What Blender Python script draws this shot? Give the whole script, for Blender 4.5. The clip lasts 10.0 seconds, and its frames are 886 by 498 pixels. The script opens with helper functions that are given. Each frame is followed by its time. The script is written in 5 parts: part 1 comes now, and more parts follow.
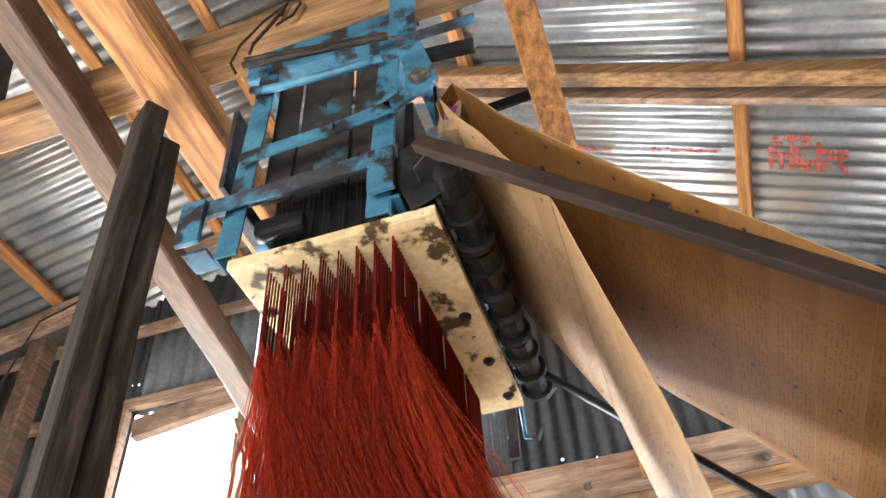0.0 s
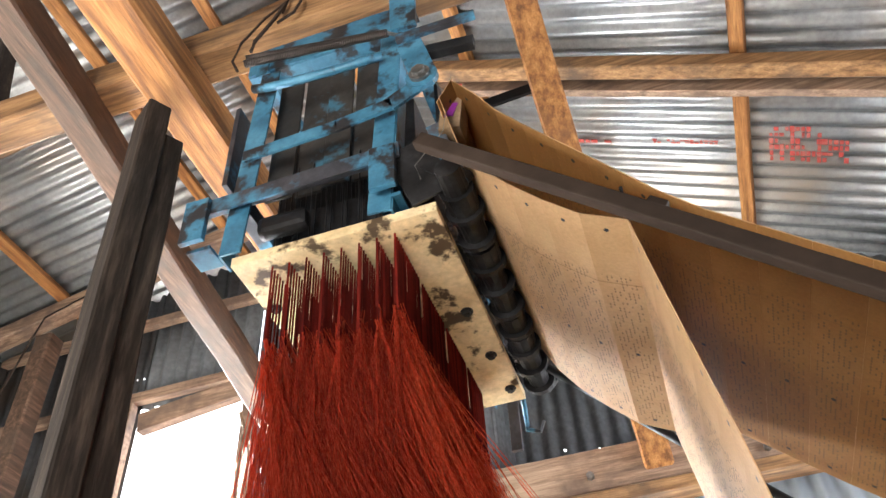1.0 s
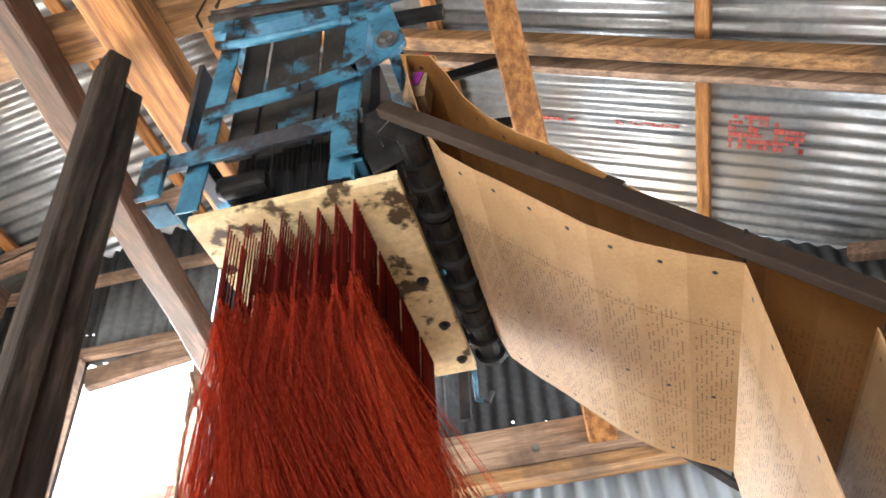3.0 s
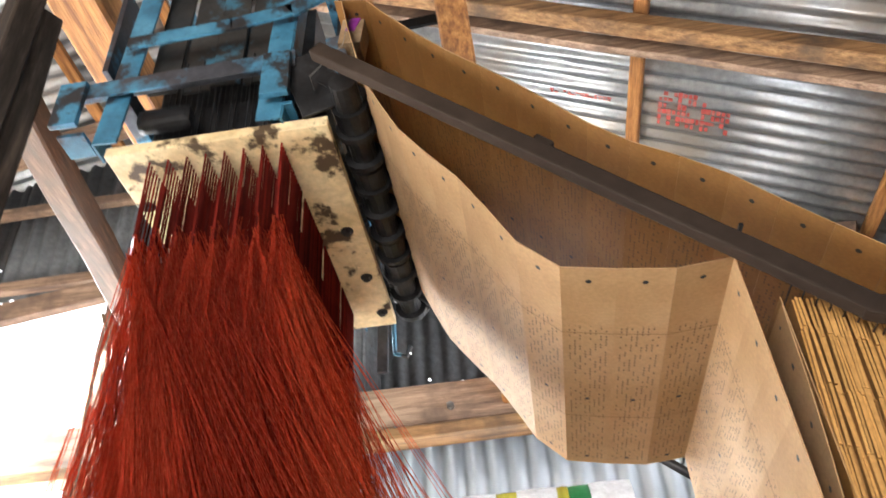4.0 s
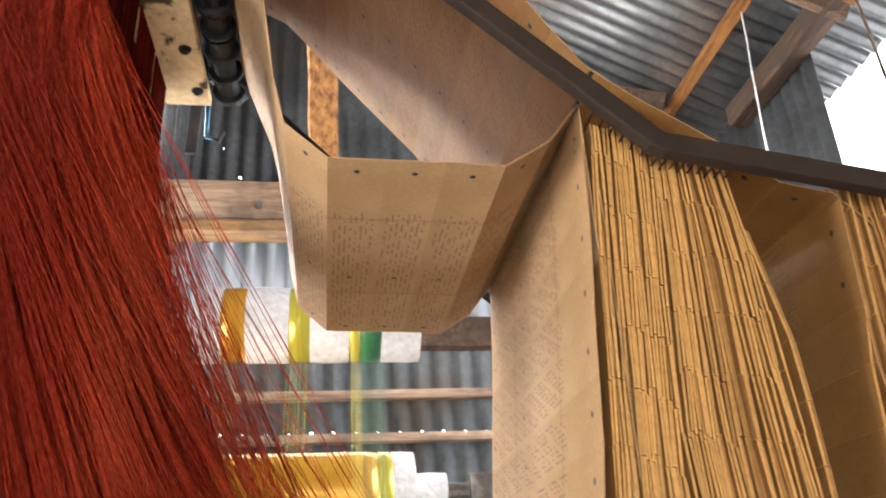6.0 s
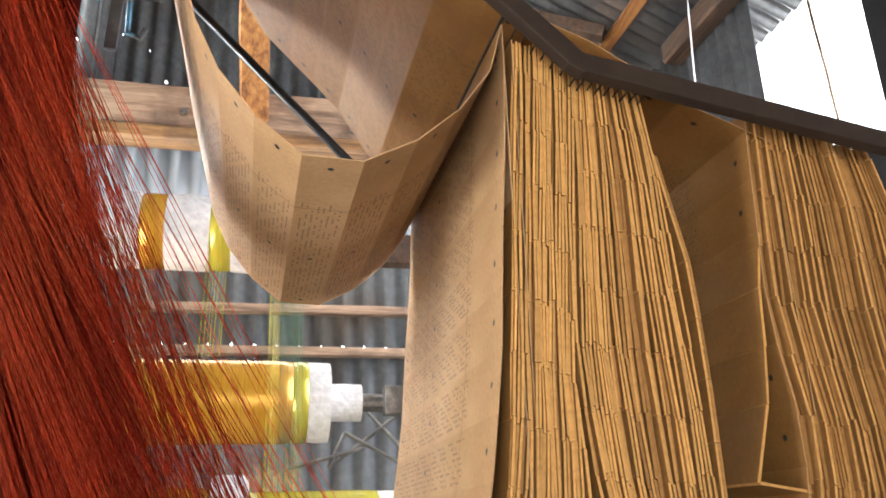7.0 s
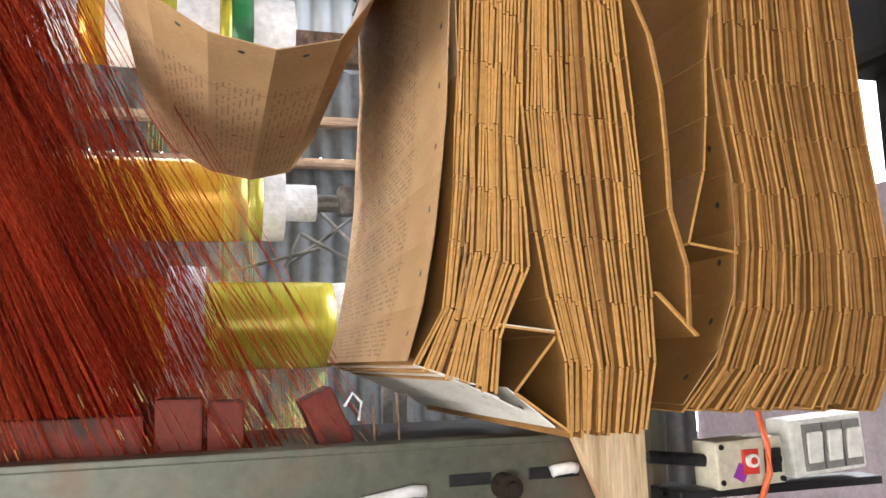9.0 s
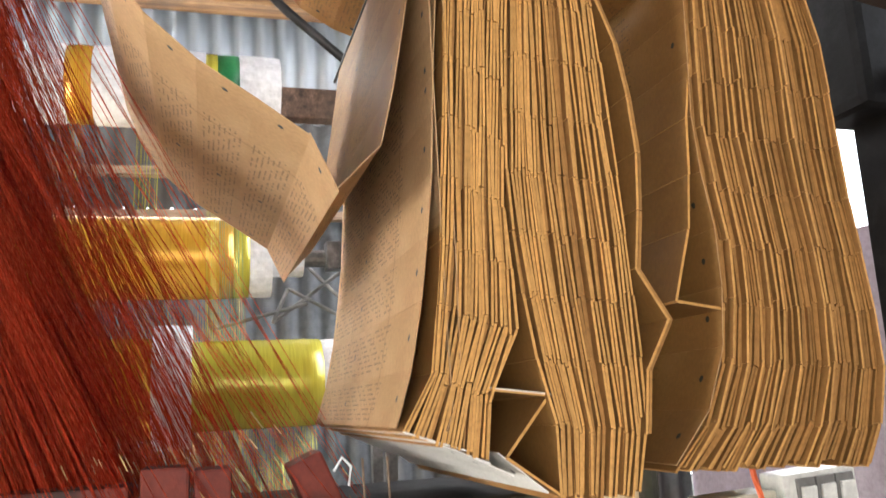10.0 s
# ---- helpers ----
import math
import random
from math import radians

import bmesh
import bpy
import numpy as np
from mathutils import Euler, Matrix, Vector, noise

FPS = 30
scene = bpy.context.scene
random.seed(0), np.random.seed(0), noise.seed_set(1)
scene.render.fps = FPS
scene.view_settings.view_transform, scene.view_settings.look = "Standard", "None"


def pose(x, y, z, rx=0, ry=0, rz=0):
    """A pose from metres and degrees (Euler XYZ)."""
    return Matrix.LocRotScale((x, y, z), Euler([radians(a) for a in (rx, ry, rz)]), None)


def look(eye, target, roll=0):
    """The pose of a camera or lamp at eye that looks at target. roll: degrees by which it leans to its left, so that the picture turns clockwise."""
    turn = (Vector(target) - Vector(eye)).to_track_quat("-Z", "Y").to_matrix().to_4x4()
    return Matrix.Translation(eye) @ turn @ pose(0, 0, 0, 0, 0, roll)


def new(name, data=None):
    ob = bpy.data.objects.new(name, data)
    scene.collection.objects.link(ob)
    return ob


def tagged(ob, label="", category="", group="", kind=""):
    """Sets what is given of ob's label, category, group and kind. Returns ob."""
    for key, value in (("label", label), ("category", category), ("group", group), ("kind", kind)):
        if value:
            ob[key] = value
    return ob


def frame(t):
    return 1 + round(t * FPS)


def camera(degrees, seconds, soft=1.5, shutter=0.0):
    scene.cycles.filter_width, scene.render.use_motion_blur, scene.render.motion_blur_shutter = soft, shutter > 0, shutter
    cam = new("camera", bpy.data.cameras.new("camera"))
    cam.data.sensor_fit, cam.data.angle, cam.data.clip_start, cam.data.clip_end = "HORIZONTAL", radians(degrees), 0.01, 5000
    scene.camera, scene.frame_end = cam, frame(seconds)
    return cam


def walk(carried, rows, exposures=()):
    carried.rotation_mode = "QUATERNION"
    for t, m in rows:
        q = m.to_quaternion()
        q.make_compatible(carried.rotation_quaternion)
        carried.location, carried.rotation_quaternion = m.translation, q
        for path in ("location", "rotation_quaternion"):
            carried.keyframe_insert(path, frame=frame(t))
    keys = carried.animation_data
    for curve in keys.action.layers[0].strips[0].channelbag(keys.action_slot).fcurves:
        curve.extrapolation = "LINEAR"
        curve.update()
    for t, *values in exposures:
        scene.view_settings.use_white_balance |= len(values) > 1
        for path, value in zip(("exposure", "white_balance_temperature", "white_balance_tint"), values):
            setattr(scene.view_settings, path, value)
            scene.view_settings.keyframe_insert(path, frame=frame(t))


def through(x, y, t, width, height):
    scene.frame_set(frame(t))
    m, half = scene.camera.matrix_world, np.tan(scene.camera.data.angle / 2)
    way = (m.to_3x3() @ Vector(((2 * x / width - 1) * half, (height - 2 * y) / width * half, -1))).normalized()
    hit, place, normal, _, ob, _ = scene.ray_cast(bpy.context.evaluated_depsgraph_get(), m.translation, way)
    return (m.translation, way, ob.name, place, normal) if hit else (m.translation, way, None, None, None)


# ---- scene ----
cam = camera(57.7, 10.0, shutter=0.5)
METRES, EYE, TILT, LEAN, TURN = 0.3, 1.35, 44.0, 3.1, 17.8
ROWS = [
    (0.0, 0.0, 0.0, 0.0, 0.0, 0.0, -0.0),
    (0.5, -0.0053, -0.0091, -0.0006, 0.68, -0.44, 0.41),
    (1.0, 0.0067, -0.0526, 0.0312, 0.18, -0.63, 0.43),
    (1.5, -0.017, -0.0873, 0.0467, 0.72, -0.48, 0.41),
    (2.0, -0.0228, -0.1008, 0.0463, 0.57, -1.26, -0.23),
    (2.5, -0.0066, -0.0934, 0.039, -0.53, -2.07, -1.14),
    (4.0, 0.0331, -0.0829, -0.0254, -7.55, -5.01, -6.39),
    (4.5, 0.0021, -0.0806, -0.0747, -9.53, -7.32, -8.93),
    (5.0, 0.0116, -0.0798, -0.1085, -12.81, -9.31, -12.13),
    (5.5, 0.034, -0.1362, -0.1455, -16.02, -12.61, -14.96),
    (6.0, 0.0755, -0.1872, -0.1721, -18.73, -14.93, -17.39),
    (7.5, 0.1705, -0.336, -0.2209, -23.11, -21.17, -22.51),
    (8.0, 0.186, -0.4001, -0.2722, -23.1, -24.09, -22.14),
    (8.5, 0.2172, -0.4771, -0.3477, -24.08, -27.78, -22.3),
    (9.0, 0.2422, -0.4712, -0.4055, -24.85, -29.56, -23.24),
    (9.5, 0.2423, -0.4628, -0.3895, -25.63, -28.36, -23.34),
    (10.0, 0.2384, -0.4265, -0.3468, -26.21, -25.9, -22.69),
]
walk(cam, [(t, pose(0, 0, EYE, TILT, LEAN, TURN) @ pose(METRES * x, METRES * y, METRES * z, 90 + pitch, roll, yaw)) for t, x, y, z, yaw, pitch, roll in ROWS])

# ---------------------------------------------------------------- light
sun_dir = Vector((0.35, -0.55, 0.75)).normalized()
world = bpy.data.worlds.new("world")
scene.world = world
world.use_nodes = True
wn = world.node_tree.nodes
sky = wn.new("ShaderNodeTexSky")
sky.sky_type, sky.sun_disc = "NISHITA", False
sky.sun_elevation, sky.sun_rotation = radians(52), radians(148)
wn["Background"].inputs["Strength"].default_value = 0.15
world.node_tree.links.new(sky.outputs["Color"], wn["Background"].inputs["Color"])
sun = new("sun", bpy.data.lights.new("sun", "SUN"))
sun.data.energy, sun.data.angle, sun.data.color = 3.0, radians(0.5), (1.0, 0.95, 0.88)
sun.matrix_world = look(sun_dir * 20, (0, 0, 0))


def area(name, m, w, h, watts, color):
    lamp = new(name, bpy.data.lights.new(name, "AREA"))
    lamp.data.shape, lamp.data.size, lamp.data.size_y = "RECTANGLE", w, h
    lamp.data.energy, lamp.data.color = watts, color
    lamp.matrix_world = m
    return lamp


# sky light standing in the openings of the shed
# fill from an added, unseen doorway in the front wall
area("door_daylight", look((-1.1, -2.45, 1.05), (-2.1, 1.0, 3.4)), 2.0, 1.9, 122, (1.0, 0.95, 0.88))
area("side_window_daylight", look((1.80, 1.80, 2.2), (-1.4, 1.6, 1.6)), 0.9, 1.2, 32, (0.95, 0.97, 1.0))
area("back_window_daylight", look((-2.03, 2.78, 2.35), (0.0, 1.6, 1.4)), 0.6, 2.2, 215, (0.93, 0.97, 1.0))
# low side light from an added, unseen opening in the left wall
area("left_window_daylight", look((-3.15, 1.0, 0.95), (0.2, 1.05, 1.25)), 1.9, 1.1, 155, (1.0, 0.97, 0.92))
area("clear_sheet_daylight", look((0.1, 2.74, 2.36), (0.1, 1.4, 1.5)), 2.6, 0.28, 10, (0.95, 0.98, 1.0))
scene.view_settings.exposure = 0.75


# ---------------------------------------------------------------- materials
def nodes_of(name):
    m = bpy.data.materials.new(name)
    m.use_nodes = True
    nt = m.node_tree
    return m, nt, nt.nodes["Principled BSDF"]


def noise_tex(nt, scale, detail=6.0, stretch=None, rough=0.6):
    tc = nt.nodes.new("ShaderNodeTexCoord")
    mp = nt.nodes.new("ShaderNodeMapping")
    nt.links.new(tc.outputs["Object"], mp.inputs["Vector"])
    if stretch:
        mp.inputs["Scale"].default_value = stretch
    n = nt.nodes.new("ShaderNodeTexNoise")
    n.inputs["Scale"].default_value, n.inputs["Detail"].default_value, n.inputs["Roughness"].default_value = scale, detail, rough
    nt.links.new(mp.outputs["Vector"], n.inputs["Vector"])
    return n.outputs["Fac"]


def ramp(nt, fac, stops):
    r = nt.nodes.new("ShaderNodeValToRGB")
    e = r.color_ramp.elements
    while len(e) < len(stops):
        e.new(0.5)
    for el, (p, c) in zip(e, stops):
        el.position, el.color = p, (*c, 1) if len(c) == 3 else c
    nt.links.new(fac, r.inputs["Fac"])
    return r.outputs["Color"]


def mixc(nt, fac, a, b, mode="MIX"):
    m = nt.nodes.new("ShaderNodeMix")
    m.data_type, m.blend_type = "RGBA", mode
    for value, socket in ((fac, m.inputs["Factor"]), (a, m.inputs[6]), (b, m.inputs[7])):
        if isinstance(value, (int, float)):
            socket.default_value = value
        elif isinstance(value, tuple):
            socket.default_value = (*value, 1)
        else:
            nt.links.new(value, socket)
    return m.outputs[2]


def mathn(nt, op, a, b=None, c=None):
    m = nt.nodes.new("ShaderNodeMath")
    m.operation = op
    for value, socket in zip((a, b, c), m.inputs):
        if value is None:
            continue
        if isinstance(value, (int, float)):
            socket.default_value = value
        else:
            nt.links.new(value, socket)
    return m.outputs[0]


def bump(nt, bsdf, fac, strength=0.3, distance=0.002):
    b = nt.nodes.new("ShaderNodeBump")
    b.inputs["Strength"].default_value, b.inputs["Distance"].default_value = strength, distance
    nt.links.new(fac, b.inputs["Height"])
    nt.links.new(b.outputs["Normal"], bsdf.inputs["Normal"])


def surface(name, dark, mid, light, scale=8, stretch=None, rough=(0.5, 0.8), metal=0.0, bumpy=0.3, fine=90, stain=None, stain_scale=3.0, stain_at=(0.52, 0.66), grain=(0.72, 1.15), dist=0.002, lo=0.3, hi=0.72, island=0.0, obj=0.0):
    """Two scales of variation: a coarse one in colour, a fine one in colour and relief; stain adds blotches."""
    m, nt, b = nodes_of(name)
    f1 = noise_tex(nt, scale, 8, stretch)
    f2 = noise_tex(nt, fine, 4, stretch)
    col = ramp(nt, f1, ((lo, dark), (0.5, mid), (hi, light)))
    grain = ramp(nt, f2, ((0.28, (grain[0],) * 3), (0.72, (grain[1],) * 3)))
    col = mixc(nt, 0.8, col, grain, "MULTIPLY")
    if stain:
        f3 = noise_tex(nt, stain_scale, 5)
        col = mixc(nt, ramp(nt, f3, ((stain_at[0], (0, 0, 0)), (stain_at[1], (1, 1, 1)))), col, stain)
    if island or obj:
        src = nt.nodes.new("ShaderNodeNewGeometry").outputs["Random Per Island"] if island else nt.nodes.new("ShaderNodeObjectInfo").outputs["Random"]
        amount = island or obj
        col = mixc(nt, 1.0, col, ramp(nt, src, ((0.0, (1 - amount,) * 3), (1.0, (1 + amount,) * 3))), "MULTIPLY")
    nt.links.new(col, b.inputs["Base Color"])
    rr = nt.nodes.new("ShaderNodeMapRange")
    rr.inputs["To Min"].default_value, rr.inputs["To Max"].default_value = rough
    nt.links.new(f1, rr.inputs["Value"])
    nt.links.new(rr.outputs["Result"], b.inputs["Roughness"])
    b.inputs["Metallic"].default_value = metal
    bump(nt, b, f2, bumpy, dist)
    return m


def wood(name, dark, mid, light, axis, **kw):
    s = [1.0, 1.0, 1.0]
    s[axis] = 0.07
    kw.setdefault("stain_at", (0.47, 0.64))
    kw["stain_scale"] = 2.2 * kw.get("stain_scale", 3.0)
    kw["bumpy"] = 0.6
    return surface(name, dark, mid, light, scale=44, stretch=tuple(s), fine=230, rough=(0.65, 0.9), grain=(0.55, 1.25), lo=0.34, hi=0.66, **kw)


def card_material(name, base, dark, light, through=0.2):
    """Kraft board with rows of punched holes; the holes lie across the card's own length."""
    m, nt, b = nodes_of(name)
    tc = nt.nodes.new("ShaderNodeTexCoord")
    sep = nt.nodes.new("ShaderNodeSeparateXYZ")
    nt.links.new(tc.outputs["Object"], sep.inputs[0])
    u = mathn(nt, "MULTIPLY", sep.outputs["X"], 1 / 0.0075)
    v = mathn(nt, "MULTIPLY", sep.outputs["Y"], 1 / 0.0075)
    du = mathn(nt, "SUBTRACT", mathn(nt, "FRACT", u), 0.5)
    dv = mathn(nt, "SUBTRACT", mathn(nt, "FRACT", v), 0.5)
    r = mathn(nt, "SQRT", mathn(nt, "ADD", mathn(nt, "MULTIPLY", mathn(nt, "MULTIPLY", du, du), 2.4), mathn(nt, "MULTIPLY", mathn(nt, "MULTIPLY", dv, dv), 0.55)))
    cell = nt.nodes.new("ShaderNodeCombineXYZ")
    nt.links.new(mathn(nt, "FLOOR", u), cell.inputs[0])
    nt.links.new(mathn(nt, "FLOOR", v), cell.inputs[1])
    info = nt.nodes.new("ShaderNodeObjectInfo")
    nt.links.new(mathn(nt, "MULTIPLY", info.outputs["Random"], 57.0), cell.inputs[2])
    wnz = nt.nodes.new("ShaderNodeTexWhiteNoise")
    nt.links.new(cell.outputs[0], wnz.inputs["Vector"])
    wave = mathn(nt, "FRACT", mathn(nt, "ADD", mathn(nt, "MULTIPLY", mathn(nt, "FLOOR", u), 0.25), mathn(nt, "MULTIPLY", mathn(nt, "FLOOR", v), 0.125)))
    motif = mathn(nt, "LESS_THAN", wave, 0.66)
    chance = mathn(nt, "LESS_THAN", wnz.outputs["Value"], 0.7)
    inside = mathn(nt, "LESS_THAN", mathn(nt, "ABSOLUTE", sep.outputs["X"]), 0.0290)
    inside = mathn(nt, "MULTIPLY", inside, mathn(nt, "LESS_THAN", mathn(nt, "ABSOLUTE", mathn(nt, "SUBTRACT", sep.outputs["Y"], 0.06)), 0.235))
    hole = mathn(nt, "MULTIPLY", mathn(nt, "LESS_THAN", r, 0.28), mathn(nt, "MULTIPLY", inside, mathn(nt, "MULTIPLY", motif, chance)))
    f1 = noise_tex(nt, 5, 6)
    f2 = noise_tex(nt, 160, 3)
    col = ramp(nt, f1, ((0.3, dark), (0.5, base), (0.72, light)))
    col = mixc(nt, 0.6, col, ramp(nt, f2, ((0.3, (0.85, 0.85, 0.85)), (0.7, (1.1, 1.1, 1.1)))), "MULTIPLY")
    col = mixc(nt, 1.0, col, ramp(nt, info.outputs["Random"], ((0, (0.93, 0.92, 0.90)), (1, (1.06, 1.06, 1.07)))), "MULTIPLY")
    col = mixc(nt, mathn(nt, "MULTIPLY", hole, 0.66), col, (0.06, 0.045, 0.03))
    lace = mathn(nt, "LESS_THAN", mathn(nt, "ABSOLUTE", mathn(nt, "SUBTRACT", mathn(nt, "ABSOLUTE", mathn(nt, "ADD", sep.outputs["Y"], 0.02)), 0.135)), 0.0013)
    col = mixc(nt, mathn(nt, "MULTIPLY", lace, 0.5), col, (0.20, 0.11, 0.04))
    nt.links.new(col, b.inputs["Base Color"])
    b.inputs["Roughness"].default_value = 0.55
    bump(nt, b, f2, 0.15, 0.001)
    tr = nt.nodes.new("ShaderNodeBsdfTranslucent")
    nt.links.new(mixc(nt, 1.0, col, (1.0, 0.62, 0.26), "MULTIPLY"), tr.inputs["Color"])
    mx = nt.nodes.new("ShaderNodeMixShader")
    mx.inputs[0].default_value = through
    nt.links.new(b.outputs[0], mx.inputs[1])
    nt.links.new(tr.outputs[0], mx.inputs[2])
    nt.links.new(mx.outputs[0], nt.nodes["Material Output"].inputs["Surface"])
    return m


TIN = surface("galvanised_tin", (0.19, 0.20, 0.21), (0.35, 0.36, 0.365), (0.53, 0.53, 0.52), scale=3, fine=40, rough=(0.26, 0.44), metal=0.6, bumpy=0.12, stain=(0.36, 0.31, 0.26), stain_scale=1.3)
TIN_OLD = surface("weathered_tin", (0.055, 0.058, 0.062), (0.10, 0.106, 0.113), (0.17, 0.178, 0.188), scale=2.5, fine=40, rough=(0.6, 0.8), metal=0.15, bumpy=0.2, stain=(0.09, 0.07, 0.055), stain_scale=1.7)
W_ORANGE = wood("raw_timber_y", (0.15, 0.056, 0.014), (0.34, 0.142, 0.040), (0.49, 0.230, 0.076), 1, bumpy=0.35, stain=(0.14, 0.060, 0.024), stain_scale=2.2, stain_at=(0.60, 0.78))
W_ORANGE_X = wood("raw_timber_x", (0.13, 0.064, 0.026), (0.30, 0.155, 0.064), (0.45, 0.25, 0.11), 0, bumpy=0.35, stain=(0.10, 0.062, 0.038), stain_scale=1.6)
W_PINK = wood("pinkish_timber", (0.17, 0.105, 0.07), (0.35, 0.225, 0.15), (0.47, 0.32, 0.22), 0, bumpy=0.3, stain=(0.14, 0.09, 0.065), stain_scale=1.8)
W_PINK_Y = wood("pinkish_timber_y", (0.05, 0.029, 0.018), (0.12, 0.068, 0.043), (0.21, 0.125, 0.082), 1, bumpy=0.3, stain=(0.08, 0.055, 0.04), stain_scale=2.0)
W_DARK = wood("sooty_post", (0.016, 0.012, 0.010), (0.032, 0.025, 0.021), (0.075, 0.057, 0.045), 2, bumpy=0.5)
# near-black base carries the backlit column's shade; the tie bars share it
SHADE_STEEL = surface("shaded_black_steel", (0.006, 0.006, 0.007), (0.011, 0.011, 0.012), (0.022, 0.022, 0.024), scale=9, fine=90, rough=(0.7, 0.9), bumpy=0.3)
W_PALE = wood("pale_plank", (0.48, 0.34, 0.20), (0.66, 0.50, 0.32), (0.76, 0.60, 0.40), 2, bumpy=0.3, stain=(0.50, 0.27, 0.16), stain_scale=5)
PLY = surface("stained_plywood", (0.56, 0.40, 0.20), (0.74, 0.57, 0.33), (0.83, 0.68, 0.43), scale=9, fine=60, rough=(0.5, 0.7), bumpy=0.25, stain=(0.075, 0.045, 0.022), stain_scale=12.0, stain_at=(0.545, 0.60))
BLUE = surface("chipped_blue_paint", (0.022, 0.085, 0.15), (0.045, 0.18, 0.29), (0.10, 0.29, 0.43), scale=9, fine=70, rough=(0.35, 0.6), metal=0.1, bumpy=0.3, stain=(0.020, 0.021, 0.025), stain_scale=14, stain_at=(0.50, 0.58))
BLUE_WORN = surface("worn_blue_steel", (0.03, 0.03, 0.036), (0.06, 0.062, 0.075), (0.11, 0.12, 0.145), scale=12, fine=70, rough=(0.35, 0.6), metal=0.4, bumpy=0.3, stain=(0.08, 0.28, 0.45), stain_scale=11)
IRON = surface("greasy_iron", (0.010, 0.010, 0.011), (0.022, 0.022, 0.024), (0.05, 0.05, 0.055), scale=18, fine=120, rough=(0.3, 0.6), metal=0.5, bumpy=0.3)
SPRING = surface("oily_spring_steel", (0.05, 0.042, 0.038), (0.10, 0.085, 0.078), (0.18, 0.16, 0.15), scale=18, fine=120, rough=(0.3, 0.5), metal=0.7, bumpy=0.2)
STEEL = surface("worn_steel", (0.10, 0.10, 0.10), (0.22, 0.21, 0.20), (0.40, 0.38, 0.36), scale=18, fine=120, rough=(0.3, 0.5), metal=0.85, bumpy=0.2)
RAIL = surface("brown_rail_paint", (0.020, 0.013, 0.010), (0.036, 0.024, 0.018), (0.062, 0.043, 0.033), scale=7, fine=90, rough=(0.6, 0.8), metal=0.0, bumpy=0.25, stretch=(0.3, 1, 0.3))
CORD = surface("red_harness_cord", (0.14, 0.012, 0.007), (0.31, 0.032, 0.014), (0.50, 0.085, 0.035), scale=6, fine=190, stretch=(1.0, 1.0, 0.11), grain=(0.2, 1.9), rough=(0.7, 0.9), bumpy=0.2, island=0.5)
COMBER = surface("red_brown_comber_wood", (0.085, 0.010, 0.006), (0.15, 0.019, 0.010), (0.22, 0.036, 0.018), scale=7, fine=120, rough=(0.6, 0.8), bumpy=0.3, stain=(0.05, 0.02, 0.015), stain_scale=9)
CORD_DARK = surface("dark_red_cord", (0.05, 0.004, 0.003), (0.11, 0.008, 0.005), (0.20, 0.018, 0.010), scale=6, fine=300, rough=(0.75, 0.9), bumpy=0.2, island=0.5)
for cord_mat in (CORD, CORD_DARK, W_DARK, RAIL, SHADE_STEEL):
    cord_mat.node_tree.nodes["Principled BSDF"].inputs["Specular IOR Level"].default_value = 0.15
tr_cord = CORD.node_tree.nodes.new("ShaderNodeBsdfTranslucent")
CORD.node_tree.links.new(ramp(CORD.node_tree, noise_tex(CORD.node_tree, 210, 4, (1.0, 1.0, 0.11)), ((0.34, (0.30, 0.024, 0.010)), (0.50, (0.72, 0.105, 0.035)), (0.64, (1.0, 0.30, 0.12)))), tr_cord.inputs["Color"])
mx_cord = CORD.node_tree.nodes.new("ShaderNodeMixShader")
mx_cord.inputs[0].default_value = 0.4
CORD.node_tree.links.new(CORD.node_tree.nodes["Principled BSDF"].outputs[0], mx_cord.inputs[1])
CORD.node_tree.links.new(tr_cord.outputs[0], mx_cord.inputs[2])
CORD.node_tree.links.new(mx_cord.outputs[0], CORD.node_tree.nodes["Material Output"].inputs["Surface"])
CARD = card_material("kraft_card", (0.56, 0.37, 0.195), (0.46, 0.285, 0.135), (0.65, 0.455, 0.270), 0.3)
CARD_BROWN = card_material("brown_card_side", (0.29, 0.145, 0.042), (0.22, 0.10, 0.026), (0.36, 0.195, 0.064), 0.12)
EDGE_BROWN = surface("brown_card_edges", (0.22, 0.095, 0.022), (0.36, 0.175, 0.048), (0.48, 0.26, 0.085), scale=14, fine=220, rough=(0.6, 0.85), bumpy=0.2, obj=0.2)
EDGE = surface("card_edges", (0.42, 0.20, 0.052), (0.57, 0.30, 0.088), (0.72, 0.43, 0.155), scale=14, fine=220, rough=(0.6, 0.85), bumpy=0.2, obj=0.16)
LOOM_GREEN = surface("loom_green_paint", (0.050, 0.055, 0.040), (0.090, 0.095, 0.070), (0.135, 0.14, 0.105), scale=6, fine=60, rough=(0.35, 0.6), metal=0.2, bumpy=0.25, stain=(0.11, 0.065, 0.04), stain_scale=6)
GOLD = surface("golden_silk_yarn", (0.54, 0.25, 0.022), (0.75, 0.39, 0.045), (0.85, 0.51, 0.09), scale=4, fine=240, stretch=(1.0, 0.05, 0.05), rough=(0.20, 0.30), metal=0.35, bumpy=0.35)
LIME = surface("olive_silk_yarn", (0.42, 0.36, 0.035), (0.60, 0.53, 0.07), (0.72, 0.65, 0.13), scale=4, fine=240, stretch=(1.0, 0.05, 0.05), rough=(0.18, 0.30), metal=0.25, bumpy=0.35)
# kraft board whitened: strong window light put into the base colour
GLARE_CARD = surface("glare_white_card", (0.60, 0.57, 0.53), (0.72, 0.70, 0.66), (0.80, 0.78, 0.75), scale=6, fine=120, rough=(0.5, 0.7), bumpy=0.15)
